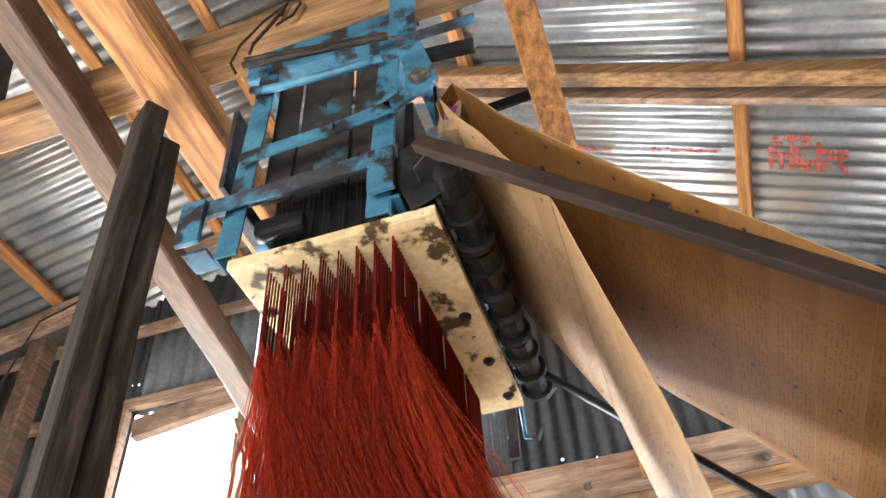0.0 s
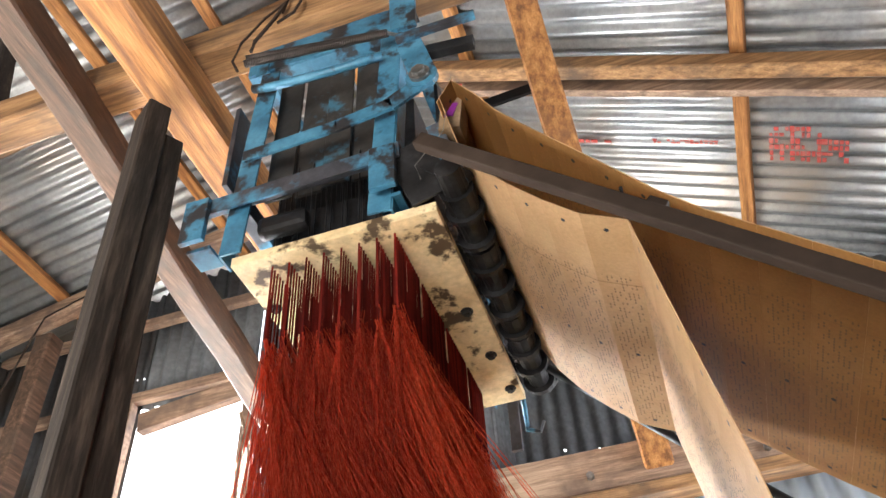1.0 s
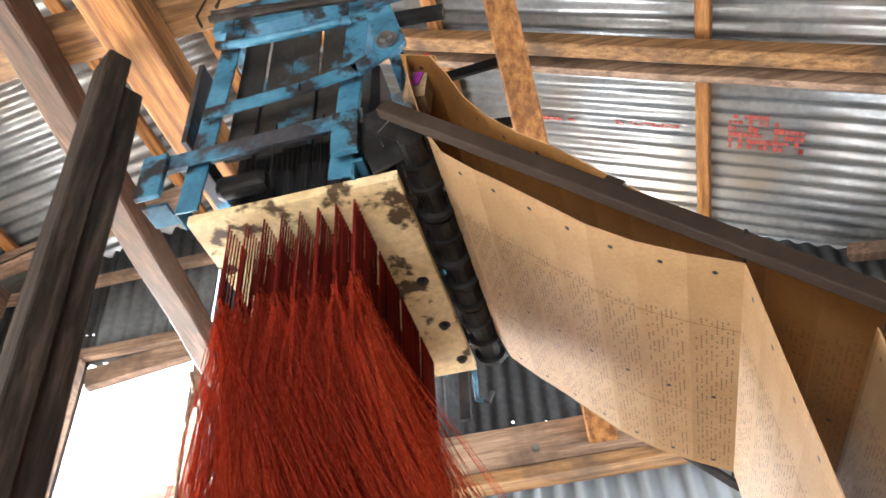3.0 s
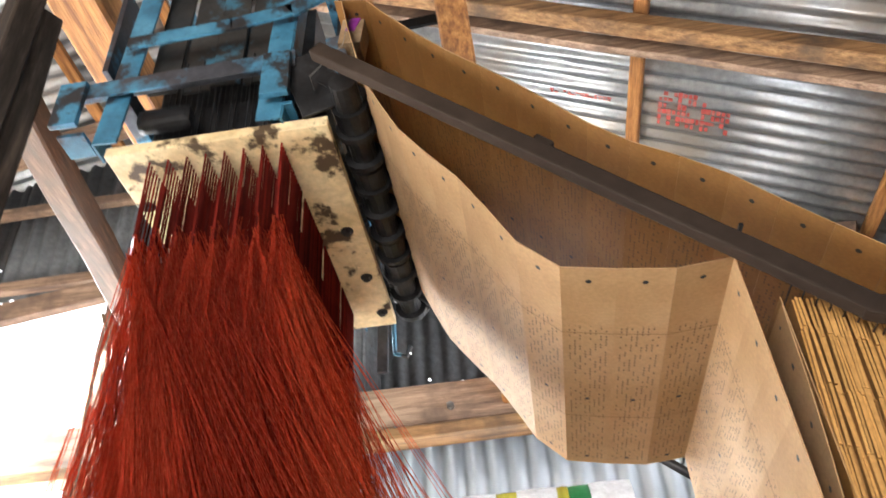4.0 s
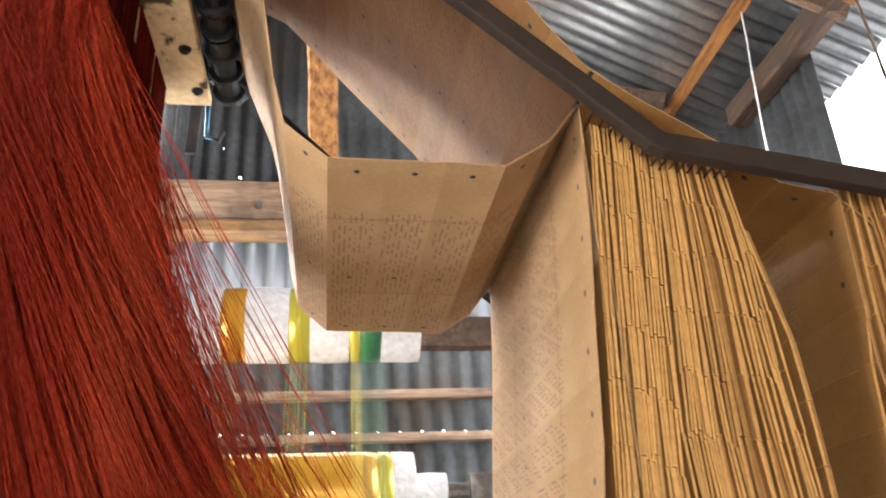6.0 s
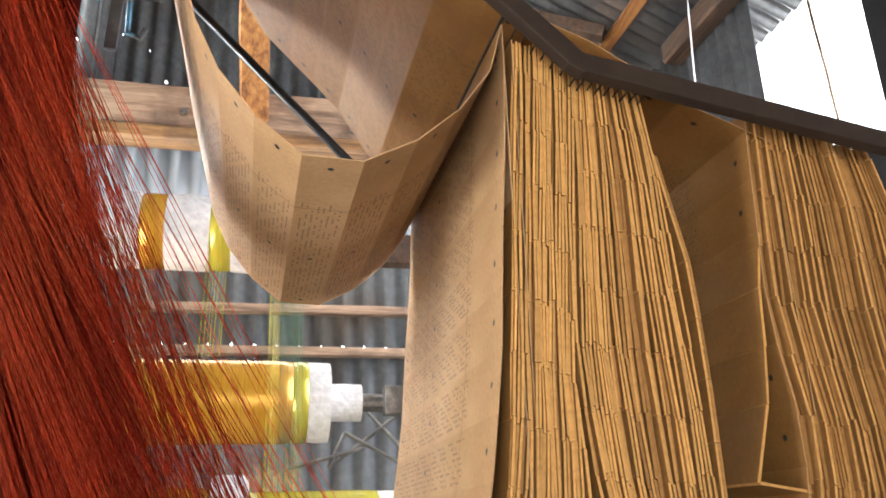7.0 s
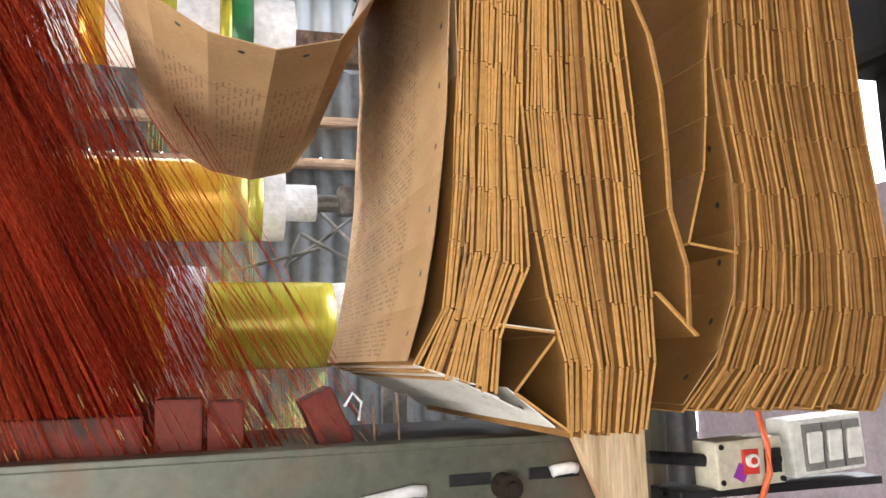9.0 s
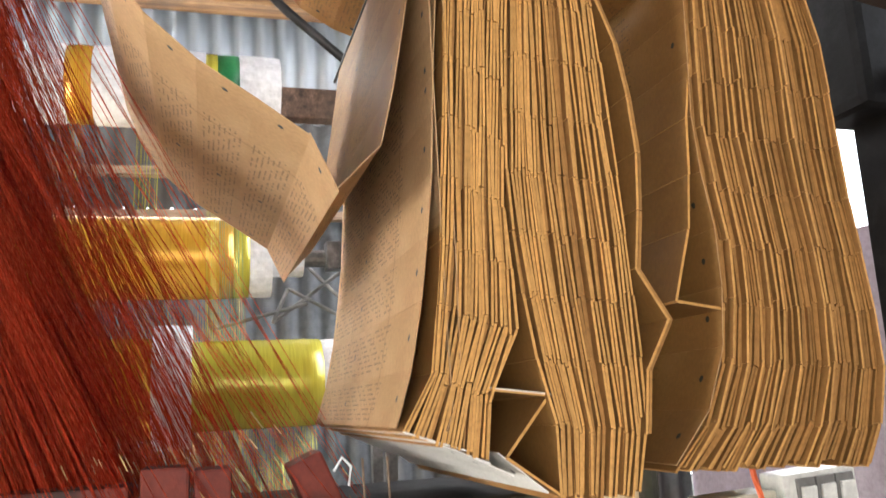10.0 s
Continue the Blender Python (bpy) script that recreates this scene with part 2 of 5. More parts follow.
GREEN = surface("green_yarn", (0.01, 0.11, 0.035), (0.02, 0.19, 0.06), (0.04, 0.28, 0.10), scale=6, fine=240, rough=(0.3, 0.5), bumpy=0.3)
PAPER = surface("white_paper_wrap", (0.66, 0.66, 0.70), (0.78, 0.78, 0.80), (0.86, 0.86, 0.87), scale=7, fine=60, rough=(0.6, 0.8), bumpy=0.5, dist=0.006)
CREAM = surface("cream_plastic", (0.44, 0.40, 0.30), (0.56, 0.52, 0.41), (0.64, 0.60, 0.48), scale=6, fine=80, rough=(0.4, 0.55), bumpy=0.15, stain=(0.28, 0.22, 0.14), stain_scale=9)
WHITE = surface("white_plastic", (0.66, 0.66, 0.62), (0.76, 0.76, 0.72), (0.82, 0.82, 0.79), scale=6, fine=80, rough=(0.3, 0.45), bumpy=0.1)
GREY = surface("grey_plastic", (0.16, 0.155, 0.15), (0.22, 0.215, 0.205), (0.28, 0.27, 0.26), scale=6, fine=80, rough=(0.4, 0.55), bumpy=0.1)
RED = surface("red_plastic", (0.40, 0.02, 0.015), (0.55, 0.035, 0.025), (0.62, 0.06, 0.04), scale=6, fine=80, rough=(0.35, 0.5), bumpy=0.1)
ORANGE = surface("orange_ribbon", (0.50, 0.07, 0.02), (0.66, 0.12, 0.035), (0.75, 0.18, 0.06), scale=6, fine=80, rough=(0.35, 0.5), bumpy=0.3)
PURPLE = surface("purple_paint", (0.18, 0.02, 0.22), (0.28, 0.03, 0.32), (0.36, 0.06, 0.4), scale=6, fine=80, rough=(0.4, 0.6), bumpy=0.1)
TWINE = surface("grey_twine", (0.09, 0.06, 0.04), (0.17, 0.115, 0.075), (0.28, 0.20, 0.14), scale=40, fine=300, rough=(0.7, 0.9), bumpy=0.6)
CORD_GLINT = surface("pale_gold_glint", (0.55, 0.30, 0.08), (0.80, 0.58, 0.24), (0.90, 0.80, 0.55), scale=30, fine=300, rough=(0.3, 0.5), metal=0.2, bumpy=0.1, island=0.3)
FLOOR = surface("earth_floor", (0.10, 0.085, 0.07), (0.16, 0.14, 0.115), (0.22, 0.195, 0.165), scale=3, fine=50, rough=(0.75, 0.95), bumpy=0.5, dist=0.01)
PLASTER = surface("mauve_plaster", (0.22, 0.17, 0.195), (0.29, 0.235, 0.26), (0.35, 0.29, 0.31), scale=3, fine=50, rough=(0.75, 0.95), bumpy=0.3)
STAMP = surface("red_sheet_stamp", (0.46, 0.05, 0.04), (0.55, 0.10, 0.08), (0.56, 0.30, 0.27), scale=30, fine=120, rough=(0.4, 0.6), metal=0.3, bumpy=0.1)
CLEAR, nt_clear, b_clear = nodes_of("clear_ribbed_sheet")
b_clear.inputs["Base Color"].default_value = (0.30, 0.33, 0.36, 1)
b_clear.inputs["Roughness"].default_value = 0.35
mix_clear, tr_clear = nt_clear.nodes.new("ShaderNodeMixShader"), nt_clear.nodes.new("ShaderNodeBsdfTranslucent")
nt_clear.links.new(ramp(nt_clear, noise_tex(nt_clear, 6, 6), ((0.35, (0.55, 0.60, 0.64)), (0.7, (0.80, 0.86, 0.90)))), tr_clear.inputs["Color"])
mix_clear.inputs[0].default_value = 0.10
nt_clear.links.new(b_clear.outputs[0], mix_clear.inputs[1])
nt_clear.links.new(tr_clear.outputs[0], mix_clear.inputs[2])
nt_clear.links.new(mix_clear.outputs[0], nt_clear.nodes["Material Output"].inputs["Surface"])
m_glow, nt_glow, b_glow = nodes_of("daylight_beyond")
b_glow.inputs["Base Color"].default_value = (0.9, 0.93, 1, 1)
b_glow.inputs["Emission Color"].default_value = (0.93, 0.96, 1, 1)
b_glow.inputs["Emission Strength"].default_value = 3.0


# ---------------------------------------------------------------- building helpers
def finish(name, bm, material, parent=None, label="", smooth=False, matrix=None):
    me = bpy.data.meshes.new(name)
    bmesh.ops.recalc_face_normals(bm, faces=bm.faces)
    bm.to_mesh(me)
    bm.free()
    me.materials.append(material)
    if smooth:
        me.shade_smooth()
    ob = new(name, me)
    if matrix is not None:
        ob.matrix_world = matrix
    if parent is not None:
        ob.parent = parent
    if label:
        ob["label"] = label
    return ob


def part(name, bm, material, parent, label="", smooth=False):
    return finish(name, bm, material, parent, label, smooth)


def thing(name, label, category, group="", kind=""):
    return tagged(new(name), label, category, group, kind)


def basis(direction, up=(0, 0, 1)):
    d = Vector(direction).normalized()
    u = Vector(up)
    if abs(d.dot(u)) > 0.99:
        u = Vector((0, 1, 0))
    s = d.cross(u).normalized()
    return d, s, s.cross(d).normalized()


def add_box(bm, c, size, rot=None, bevel=0.0):
    m = Matrix.Translation(c) @ (rot if rot else Matrix.Identity(4)) @ Matrix.Diagonal((*size, 1))
    made = bmesh.ops.create_cube(bm, size=1.0, matrix=m)["verts"]
    if bevel:
        edges = list({e for v in made for e in v.link_edges})
        bmesh.ops.bevel(bm, geom=edges, offset=bevel, segments=2, affect="EDGES", profile=0.6)
    return bm


def add_bar(bm, a, b, w, h, up=(0, 0, 1), bevel=0.0):
    """A bar from a to b, w wide across and h high along up."""
    a, b = Vector(a), Vector(b)
    d, s, u = basis(b - a, up)
    rot = Matrix((d, s, u)).transposed().to_4x4()
    return add_box(bm, (a + b) / 2, ((b - a).length, w, h), rot, bevel)


def add_rod(bm, a, b, r, n=10, r2=None):
    a, b = Vector(a), Vector(b)
    rot = (b - a).to_track_quat("Z", "Y").to_matrix().to_4x4()
    bmesh.ops.create_cone(bm, cap_ends=True, segments=n, radius1=r, radius2=r if r2 is None else r2, depth=(b - a).length, matrix=Matrix.Translation((a + b) / 2) @ rot)
    return bm


def add_tube(bm, pts, r, n=6):
    """A bent round cord or bar through points."""
    pts = [Vector(p) for p in pts]
    rings = []
    for i, p in enumerate(pts):
        d = pts[min(i + 1, len(pts) - 1)] - pts[max(i - 1, 0)]
        d, s, u = basis(d)
        rings.append([bm.verts.new(p + r * (math.cos(2 * math.pi * k / n) * s + math.sin(2 * math.pi * k / n) * u)) for k in range(n)])
    for q, w in zip(rings, rings[1:]):
        for k in range(n):
            bm.faces.new((q[k], q[(k + 1) % n], w[(k + 1) % n], w[k]))
    bm.faces.new(rings[0][::-1])
    bm.faces.new(rings[-1])
    return bm


def timber(name, a, b, w, h, material, label, up=(0, 0, 1), group="roof timbers", kind=""):
    """A sawn beam with slightly uneven, chamfered edges and a slight bow."""
    a, b = Vector(a), Vector(b)
    d, s, u = basis(b - a, up)
    bm = bmesh.new()
    n = 10
    rings = []
    for i in range(n + 1):
        p = a.lerp(b, i / n)
        j = [0.006 * noise.noise(p * 3 + Vector((k * 7.3, 1.7 * k, 0))) for k in range(2)]
        ww, hh = w / 2 * (1 + 0.05 * noise.noise(p * 5)), h / 2 * (1 + 0.05 * noise.noise(p * 5 + Vector((9, 9, 9))))
        c = 0.08 * min(w, h)
        ring = [(-ww, -hh + c), (-ww + c, -hh), (ww - c, -hh), (ww, -hh + c), (ww, hh - c), (ww - c, hh), (-ww + c, hh), (-ww, hh - c)]
        rings.append([bm.verts.new(p + s * (x + j[0]) + u * (z + j[1])) for x, z in ring])
    for q, r in zip(rings, rings[1:]):
        for k in range(8):
            bm.faces.new((q[k], q[(k + 1) % 8], r[(k + 1) % 8], r[k]))
    bm.faces.new(rings[0][::-1])
    bm.faces.new(rings[-1])
    return tagged(finish(name, bm, material), label, "beam", group, kind)


def corrugated(name, origin, across, along, width, top, material, bottom=None, pitch=0.076, amp=0.012, steps=8, label="", rows=1):
    """A corrugated sheet: waves over 'across', its ribs running 'along' from bottom(s) to top(s)."""
    o, ac, al = Vector(origin), Vector(across).normalized(), Vector(along).normalized()
    nrm = ac.cross(al)
    bm = bmesh.new()
    n = max(2, int(width / pitch * steps))
    cols = []
    for i in range(n + 1):
        s = width * i / n
        w = amp * math.sin(2 * math.pi * s / pitch)
        lo = bottom(s) if bottom else 0.0
        hi = top(s)
        cols.append([bm.verts.new(o + ac * s + al * (lo + (hi - lo) * k / rows) + nrm * w) for k in range(rows + 1)])
    for q, r in zip(cols, cols[1:]):
        for k in range(rows):
            bm.faces.new((q[k], r[k], r[k + 1], q[k + 1]))
    ob = finish(name, bm, material, smooth=True)
    mod = ob.modifiers.new("gauge", "SOLIDIFY")
    mod.thickness = 0.0012
    return tagged(ob, label, "corrugated sheet", kind="structure")

# ---------------------------------------------------------------- the shed
X_L, X_R, Y_F, Y_B = -3.3, 1.86, -2.6, 2.8
RIDGE_X = -0.85


def roof_z(x):
    return 4.85 + 0.231 * x if x < RIDGE_X else 4.239 - 0.488 * x


bm = bmesh.new()
bmesh.ops.create_grid(bm, x_segments=60, y_segments=60, size=40)
for v in bm.verts:
    v.co.z = 0.012 * noise.noise(v.co * 0.8) - 0.012
tagged(finish("ground", bm, FLOOR, smooth=True), "packed earth floor of the weaving shed and the yard", "ground", kind="structure")

up = Vector((0, 0, 1))
# roof, in sheets whose ribs run down the slope
r_dir = Vector((1, 0, -0.488)).normalized()
l_dir = Vector((-1, 0, -0.231)).normalized()
len_r = (X_R + 0.25 - RIDGE_X) * math.hypot(1, 0.488)
len_l = (RIDGE_X - X_L + 0.25) * math.hypot(1, 0.231)
rz = roof_z(RIDGE_X + 0.001)
corrugated("roof_right", (RIDGE_X, Y_B + 0.35, rz), (0, -1, 0), r_dir, Y_B - Y_F + 0.7, lambda s: len_r, TIN, label="silver galvanised corrugated roof slope with ribs running down", rows=1)
corrugated("roof_left", (RIDGE_X, Y_F - 0.35, rz), (0, 1, 0), l_dir, Y_B - Y_F + 0.7, lambda s: len_l, TIN, label="silver galvanised corrugated roof slope on pale battens", rows=1)

# back gable wall with its window
WX0, WX1, WZ0, WZ1 = -2.35, -1.72, 1.2, 3.557
wl = "dark weathered corrugated iron wall with pin holes"
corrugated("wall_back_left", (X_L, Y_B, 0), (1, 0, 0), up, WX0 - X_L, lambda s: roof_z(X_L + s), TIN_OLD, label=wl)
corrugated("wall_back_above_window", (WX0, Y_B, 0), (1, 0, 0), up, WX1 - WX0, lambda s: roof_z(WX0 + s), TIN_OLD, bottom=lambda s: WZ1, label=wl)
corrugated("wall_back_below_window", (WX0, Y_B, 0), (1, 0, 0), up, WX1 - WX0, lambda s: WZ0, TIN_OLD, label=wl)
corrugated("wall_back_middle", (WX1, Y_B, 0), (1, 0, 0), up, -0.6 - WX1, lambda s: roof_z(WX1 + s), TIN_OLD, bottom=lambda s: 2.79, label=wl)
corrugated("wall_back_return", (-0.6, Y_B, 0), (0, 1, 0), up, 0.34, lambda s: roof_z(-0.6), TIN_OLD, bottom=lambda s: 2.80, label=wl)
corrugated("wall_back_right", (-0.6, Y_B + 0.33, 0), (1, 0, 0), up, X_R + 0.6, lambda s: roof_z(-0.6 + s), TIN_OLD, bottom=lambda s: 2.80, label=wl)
bm = bmesh.new()
add_box(bm, ((X_R - 0.6) / 2, Y_B + 0.17, 2.815), (X_R + 0.6, 0.36, 0.03))
tagged(finish("wall_ledge", bm, W_PINK), "dusty timber ledge on the set-back wall", "ledge", kind="structure")
corrugated("wall_back_low", (WX1, Y_B - 0.012, 0), (1, 0, 0), up, X_R - WX1, lambda s: 2.80, CLEAR, bottom=lambda s: 2.20, label="clear ribbed sheet glowing with daylight below the wall beam")
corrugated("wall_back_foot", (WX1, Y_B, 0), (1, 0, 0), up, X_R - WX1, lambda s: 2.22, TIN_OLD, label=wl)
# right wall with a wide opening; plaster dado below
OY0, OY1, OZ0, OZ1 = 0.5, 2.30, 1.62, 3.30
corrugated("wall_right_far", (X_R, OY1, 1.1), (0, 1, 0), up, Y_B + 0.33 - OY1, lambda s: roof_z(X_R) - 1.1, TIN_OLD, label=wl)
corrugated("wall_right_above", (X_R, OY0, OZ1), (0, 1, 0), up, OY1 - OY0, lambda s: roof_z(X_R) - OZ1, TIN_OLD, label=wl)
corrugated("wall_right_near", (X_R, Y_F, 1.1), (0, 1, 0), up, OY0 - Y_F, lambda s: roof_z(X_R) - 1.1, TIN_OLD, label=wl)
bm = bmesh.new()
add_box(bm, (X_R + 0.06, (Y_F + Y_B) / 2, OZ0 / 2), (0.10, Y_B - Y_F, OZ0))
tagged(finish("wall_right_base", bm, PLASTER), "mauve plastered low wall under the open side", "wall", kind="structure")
# left wall with an unseen window, and the front wall with an unseen wide doorway, both added to let light in
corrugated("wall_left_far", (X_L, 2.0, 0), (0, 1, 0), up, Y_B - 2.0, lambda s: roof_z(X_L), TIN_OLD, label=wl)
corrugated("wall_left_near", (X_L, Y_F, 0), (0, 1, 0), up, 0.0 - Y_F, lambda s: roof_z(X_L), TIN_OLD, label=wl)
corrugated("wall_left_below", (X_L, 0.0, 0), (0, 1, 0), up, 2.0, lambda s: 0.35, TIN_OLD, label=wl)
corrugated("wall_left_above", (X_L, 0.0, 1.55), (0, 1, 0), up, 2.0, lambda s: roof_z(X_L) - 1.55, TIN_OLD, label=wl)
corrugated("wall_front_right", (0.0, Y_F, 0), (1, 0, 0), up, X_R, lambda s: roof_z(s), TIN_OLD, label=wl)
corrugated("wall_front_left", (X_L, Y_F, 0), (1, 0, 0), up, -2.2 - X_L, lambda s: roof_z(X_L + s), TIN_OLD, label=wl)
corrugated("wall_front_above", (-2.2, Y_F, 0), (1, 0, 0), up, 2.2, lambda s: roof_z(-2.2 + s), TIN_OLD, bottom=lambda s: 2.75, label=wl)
# pin holes in the old tin that let the day through
for x, z in ((-1.87, 3.80), (-2.60, 3.68), (-2.52, 3.69), (-2.40, 3.745), (-2.36, 3.74), (-2.10, 4.20), (-2.5, 3.72), (-1.05, 2.90), (-0.66, 3.02), (-0.40, 3.0), (-2.9, 3.2), (-0.5, 3.06), (-1.30, 3.3), (-0.9, 3.1), (-2.05, 3.9), (-0.2, 2.85), (-0.33, 2.87)):
    bm = bmesh.new()
    bmesh.ops.create_circle(bm, cap_ends=True, segments=9, radius=random.Random(int(x * 999)).uniform(0.0028, 0.0058), matrix=pose(x, Y_B - 0.016, z, 90))
    tagged(finish("pin_hole", bm, m_glow), "small rust hole in the tin with daylight through it", "hole", "pin holes", "structure")
# gaps over the low rail where the ribs of two sheets meet
for i in range(24):
    bm = bmesh.new()
    bmesh.ops.create_circle(bm, cap_ends=True, segments=8, radius=0.0052 + 0.0015 * math.sin(5.1 * i), matrix=pose(-0.72 + 0.076 * i, Y_B - 0.016, 1.873, 90))
    tagged(finish("rib_gap", bm, m_glow), "bright gap under a rib of the tin wall", "hole", "rib gaps", "structure")
# glare of the yard beyond the openings
for nm, c, size in (("backdrop_window", (-2.5, 6.5, 5.0), (12.0, 0.05, 14.0)), ("backdrop_side", (7.0, 3.5, 7.0), (0.05, 16.0, 18.0))):
    bm = bmesh.new()
    add_box(bm, c, size)
    tagged(finish(nm, bm, m_glow), "white daylight glare outside the shed", "backdrop", kind="structure")

# ---- roof timbers
RAW = "raw orange-brown sawn timber with dark stains"
for x, w in ((0.665, 0.055), (1.60, 0.055), (-0.35, 0.05)):
    z = roof_z(x) - 0.045
    timber("roof_batten", (x, Y_F, z), (x, Y_B + 0.31, z), w, 0.05, W_ORANGE, "pale orange sawn roof batten under the tin", up=(0.488, 0, 1), group="roof battens")
for x in (-1.345, -1.845, -2.75):
    z = roof_z(x) - 0.045
    timber("roof_batten", (x, Y_F, z), (x, Y_B, z), 0.055, 0.045, W_ORANGE, "pale orange sawn roof batten under the tin", up=(-0.231, 0, 1), group="roof battens")
for y, w in ((1.97, 0.07), (2.065, 0.035)):
    dz = 0.12 if y < 2 else 0.13
    timber("rafter", (RIDGE_X, y, roof_z(RIDGE_X + 0.01) - dz), (X_R, y, roof_z(X_R) - dz), w, 0.07, W_ORANGE_X if y < 2 else W_PINK, "orange-brown rafter running down the roof slope", group="rafters")
for y in (1.55, 2.52):
    timber("rafter", (RIDGE_X, y, roof_z(RIDGE_X - 0.01) - 0.12), (X_L, y, roof_z(X_L) - 0.12), 0.09, 0.09, W_ORANGE_X if y < 2 else W_PINK, "weathered rafter running down the roof slope", group="rafters")
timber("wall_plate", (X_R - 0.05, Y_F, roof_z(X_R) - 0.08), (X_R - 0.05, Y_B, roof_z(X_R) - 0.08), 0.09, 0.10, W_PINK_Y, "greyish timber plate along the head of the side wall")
timber("ridge_beam", (RIDGE_X, Y_F, rz - 0.13), (RIDGE_X, Y_B, rz - 0.13), 0.07, 0.14, W_ORANGE, RAW + ", under the ridge")
timber("tie_beam", (X_L, 0.945, 3.175), (X_R, 0.945, 3.175), 0.10, 0.11, W_ORANGE_X, "stained raw timber tie beam carrying the loom head")
timber("floor_joist", (-0.885, Y_F, 3.055), (-0.91, 2.2, 3.055), 0.125, 0.11, W_ORANGE, "raw orange-brown squared joist beneath the tie beam")
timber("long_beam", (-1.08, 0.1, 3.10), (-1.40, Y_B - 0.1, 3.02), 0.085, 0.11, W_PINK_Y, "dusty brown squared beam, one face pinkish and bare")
timber("brace", (0.0, 2.62, 2.66), (-0.045, 1.34, 3.74), 0.10, 0.10, W_ORANGE, "raw orange-brown timber brace rising to the roof", up=(0, 0.7, 0.7))
timber("wall_beam", (X_L, 2.62, 2.665), (X_R, 2.62, 2.665), 0.08, 0.165, W_PINK, "broad pinkish timber beam bolted along the back wall", group="wall rails")
timber("wall_beam", (X_L, 2.60, 2.55), (X_R, 2.60, 2.55), 0.10, 0.045, W_ORANGE_X, "thin pale timber rail beneath the broad wall beam", group="wall rails")
for z, x0, x1, h in ((4.07, X_L, -0.6, 0.055), (3.60, X_L, -0.8, 0.055), (1.998, -1.7, X_R, 0.030), (1.850, -1.7, X_R, 0.030)):
    timber("wall_rail", (x0, Y_B - 0.04, z), (x1, Y_B - 0.04, z), 0.045, h, W_PINK, "thin pinkish timber rail across the tin wall", group="wall rails")
timber("wooden_post", (-0.766, 0.86, 0.0), (-0.949, 0.93, 2.962), 0.085, 0.055, W_DARK, "soot-black rough timber post reaching up to the joist", up=(0.5, 0.8, 0))
timber("wooden_post", (-0.731, 0.895, 0.0), (-0.912, 0.962, 2.872), 0.05, 0.06, W_DARK, "soot-black timber fixed along the larger post", up=(0.5, 0.8, 0))
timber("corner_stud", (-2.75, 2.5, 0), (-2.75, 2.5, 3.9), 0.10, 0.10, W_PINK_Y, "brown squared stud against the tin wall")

# flat iron bars that tie the loom head to the brace
for a, b in (((-0.060, 1.60, 3.536), (-0.30, 1.60, 3.517)), ((-0.060, 1.74, 3.384), (-0.20, 1.74, 3.408))):
    bm = bmesh.new()
    add_bar(bm, a, b, 0.012, 0.045, bevel=0.002)
    tagged(finish("tie_bar", bm, SHADE_STEEL), "dark flat iron bar nailed to the timber brace", "tie bar", "tie bars")
timber("pole", (-1.48, 0.95, 2.95), (-1.80, 0.95, 4.25), 0.06, 0.06, W_DARK, "soot-black thin timber pole under the roof slope", up=(0, 1, 0))

# ---- window leaf, hung inside the glaring opening
leaf = thing("window_1", "open window with a bare timber rail across the glare", "window", kind="structure")
bm = bmesh.new()
add_bar(bm, (WX0 + 0.10, Y_B - 0.10, 3.40), (WX1 + 0.02, Y_B - 0.10, 3.47), 0.05, 0.10, bevel=0.004)
part("rail", bm, W_PINK, leaf, "grey-brown timber rail")
bm = bmesh.new()
add_bar(bm, (WX1 + 0.02, Y_B - 0.06, WZ0), (WX1 + 0.02, Y_B - 0.06, WZ1), 0.05, 0.06, up=(1, 0, 0), bevel=0.004)
part("window_frame", bm, W_PINK, leaf)
bm = bmesh.new()
add_bar(bm, (WX0 - 0.02, Y_B - 0.06, WZ0), (WX0 - 0.02, Y_B - 0.06, WZ1), 0.05, 0.06, up=(1, 0, 0), bevel=0.004)
part("window_frame", bm, W_PINK, leaf)
for i in range(7):
    bm = bmesh.new()
    x = WX0 + 0.05 + i * 0.09
    add_bar(bm, (x, Y_B + 0.02, WZ0), (x, Y_B + 0.02, 2.56), 0.012, 0.012, up=(1, 0, 0))
    part("bar", bm, IRON, leaf)
for i in range(13):
    bm = bmesh.new()
    add_bar(bm, (WX0, Y_B + 0.03, WZ0 + 0.05 + i * 0.1), (WX1, Y_B + 0.03, WZ0 + 0.05 + i * 0.1), 0.012, 0.012)
    part("bar", bm, IRON, leaf)

# ---------------------------------------------------------------- card rails
near_rail = thing("card_rail", "dark brown painted square steel rail, bent level halfway", "rail", "card rails")
near = [(-0.24, 0.795, 2.395), (0.415, 0.795, 1.79), (1.25, 0.795, 1.65)]
for nm, a, b in (("sloping_bar", near[0], near[1]), ("level_bar", near[1], near[2])):
    bm = bmesh.new()
    add_bar(bm, a, b, 0.021, 0.027, bevel=0.003)
    part(nm, bm, RAIL, near_rail)
bm = bmesh.new()
add_box(bm, near[1], (0.026, 0.0205, 0.025), pose(0, 0, 0, 0, 25, 0), 0.003)
part("welded_bend", bm, RAIL, near_rail)
bm = bmesh.new()
add_box(bm, (0.088, 0.797, 2.112), (0.030, 0.018, 0.022), pose(0, 0, 0, 0, 43, 0), 0.003)
part("stop", bm, RAIL, near_rail, "small welded stop")
bm = bmesh.new()
far = [(-0.24, 1.50, 2.44), (0.224, 1.50, 1.965), (0.42, 1.50, 1.80), (1.25, 1.50, 1.66)]
add_tube(bm, far, 0.010, 8)
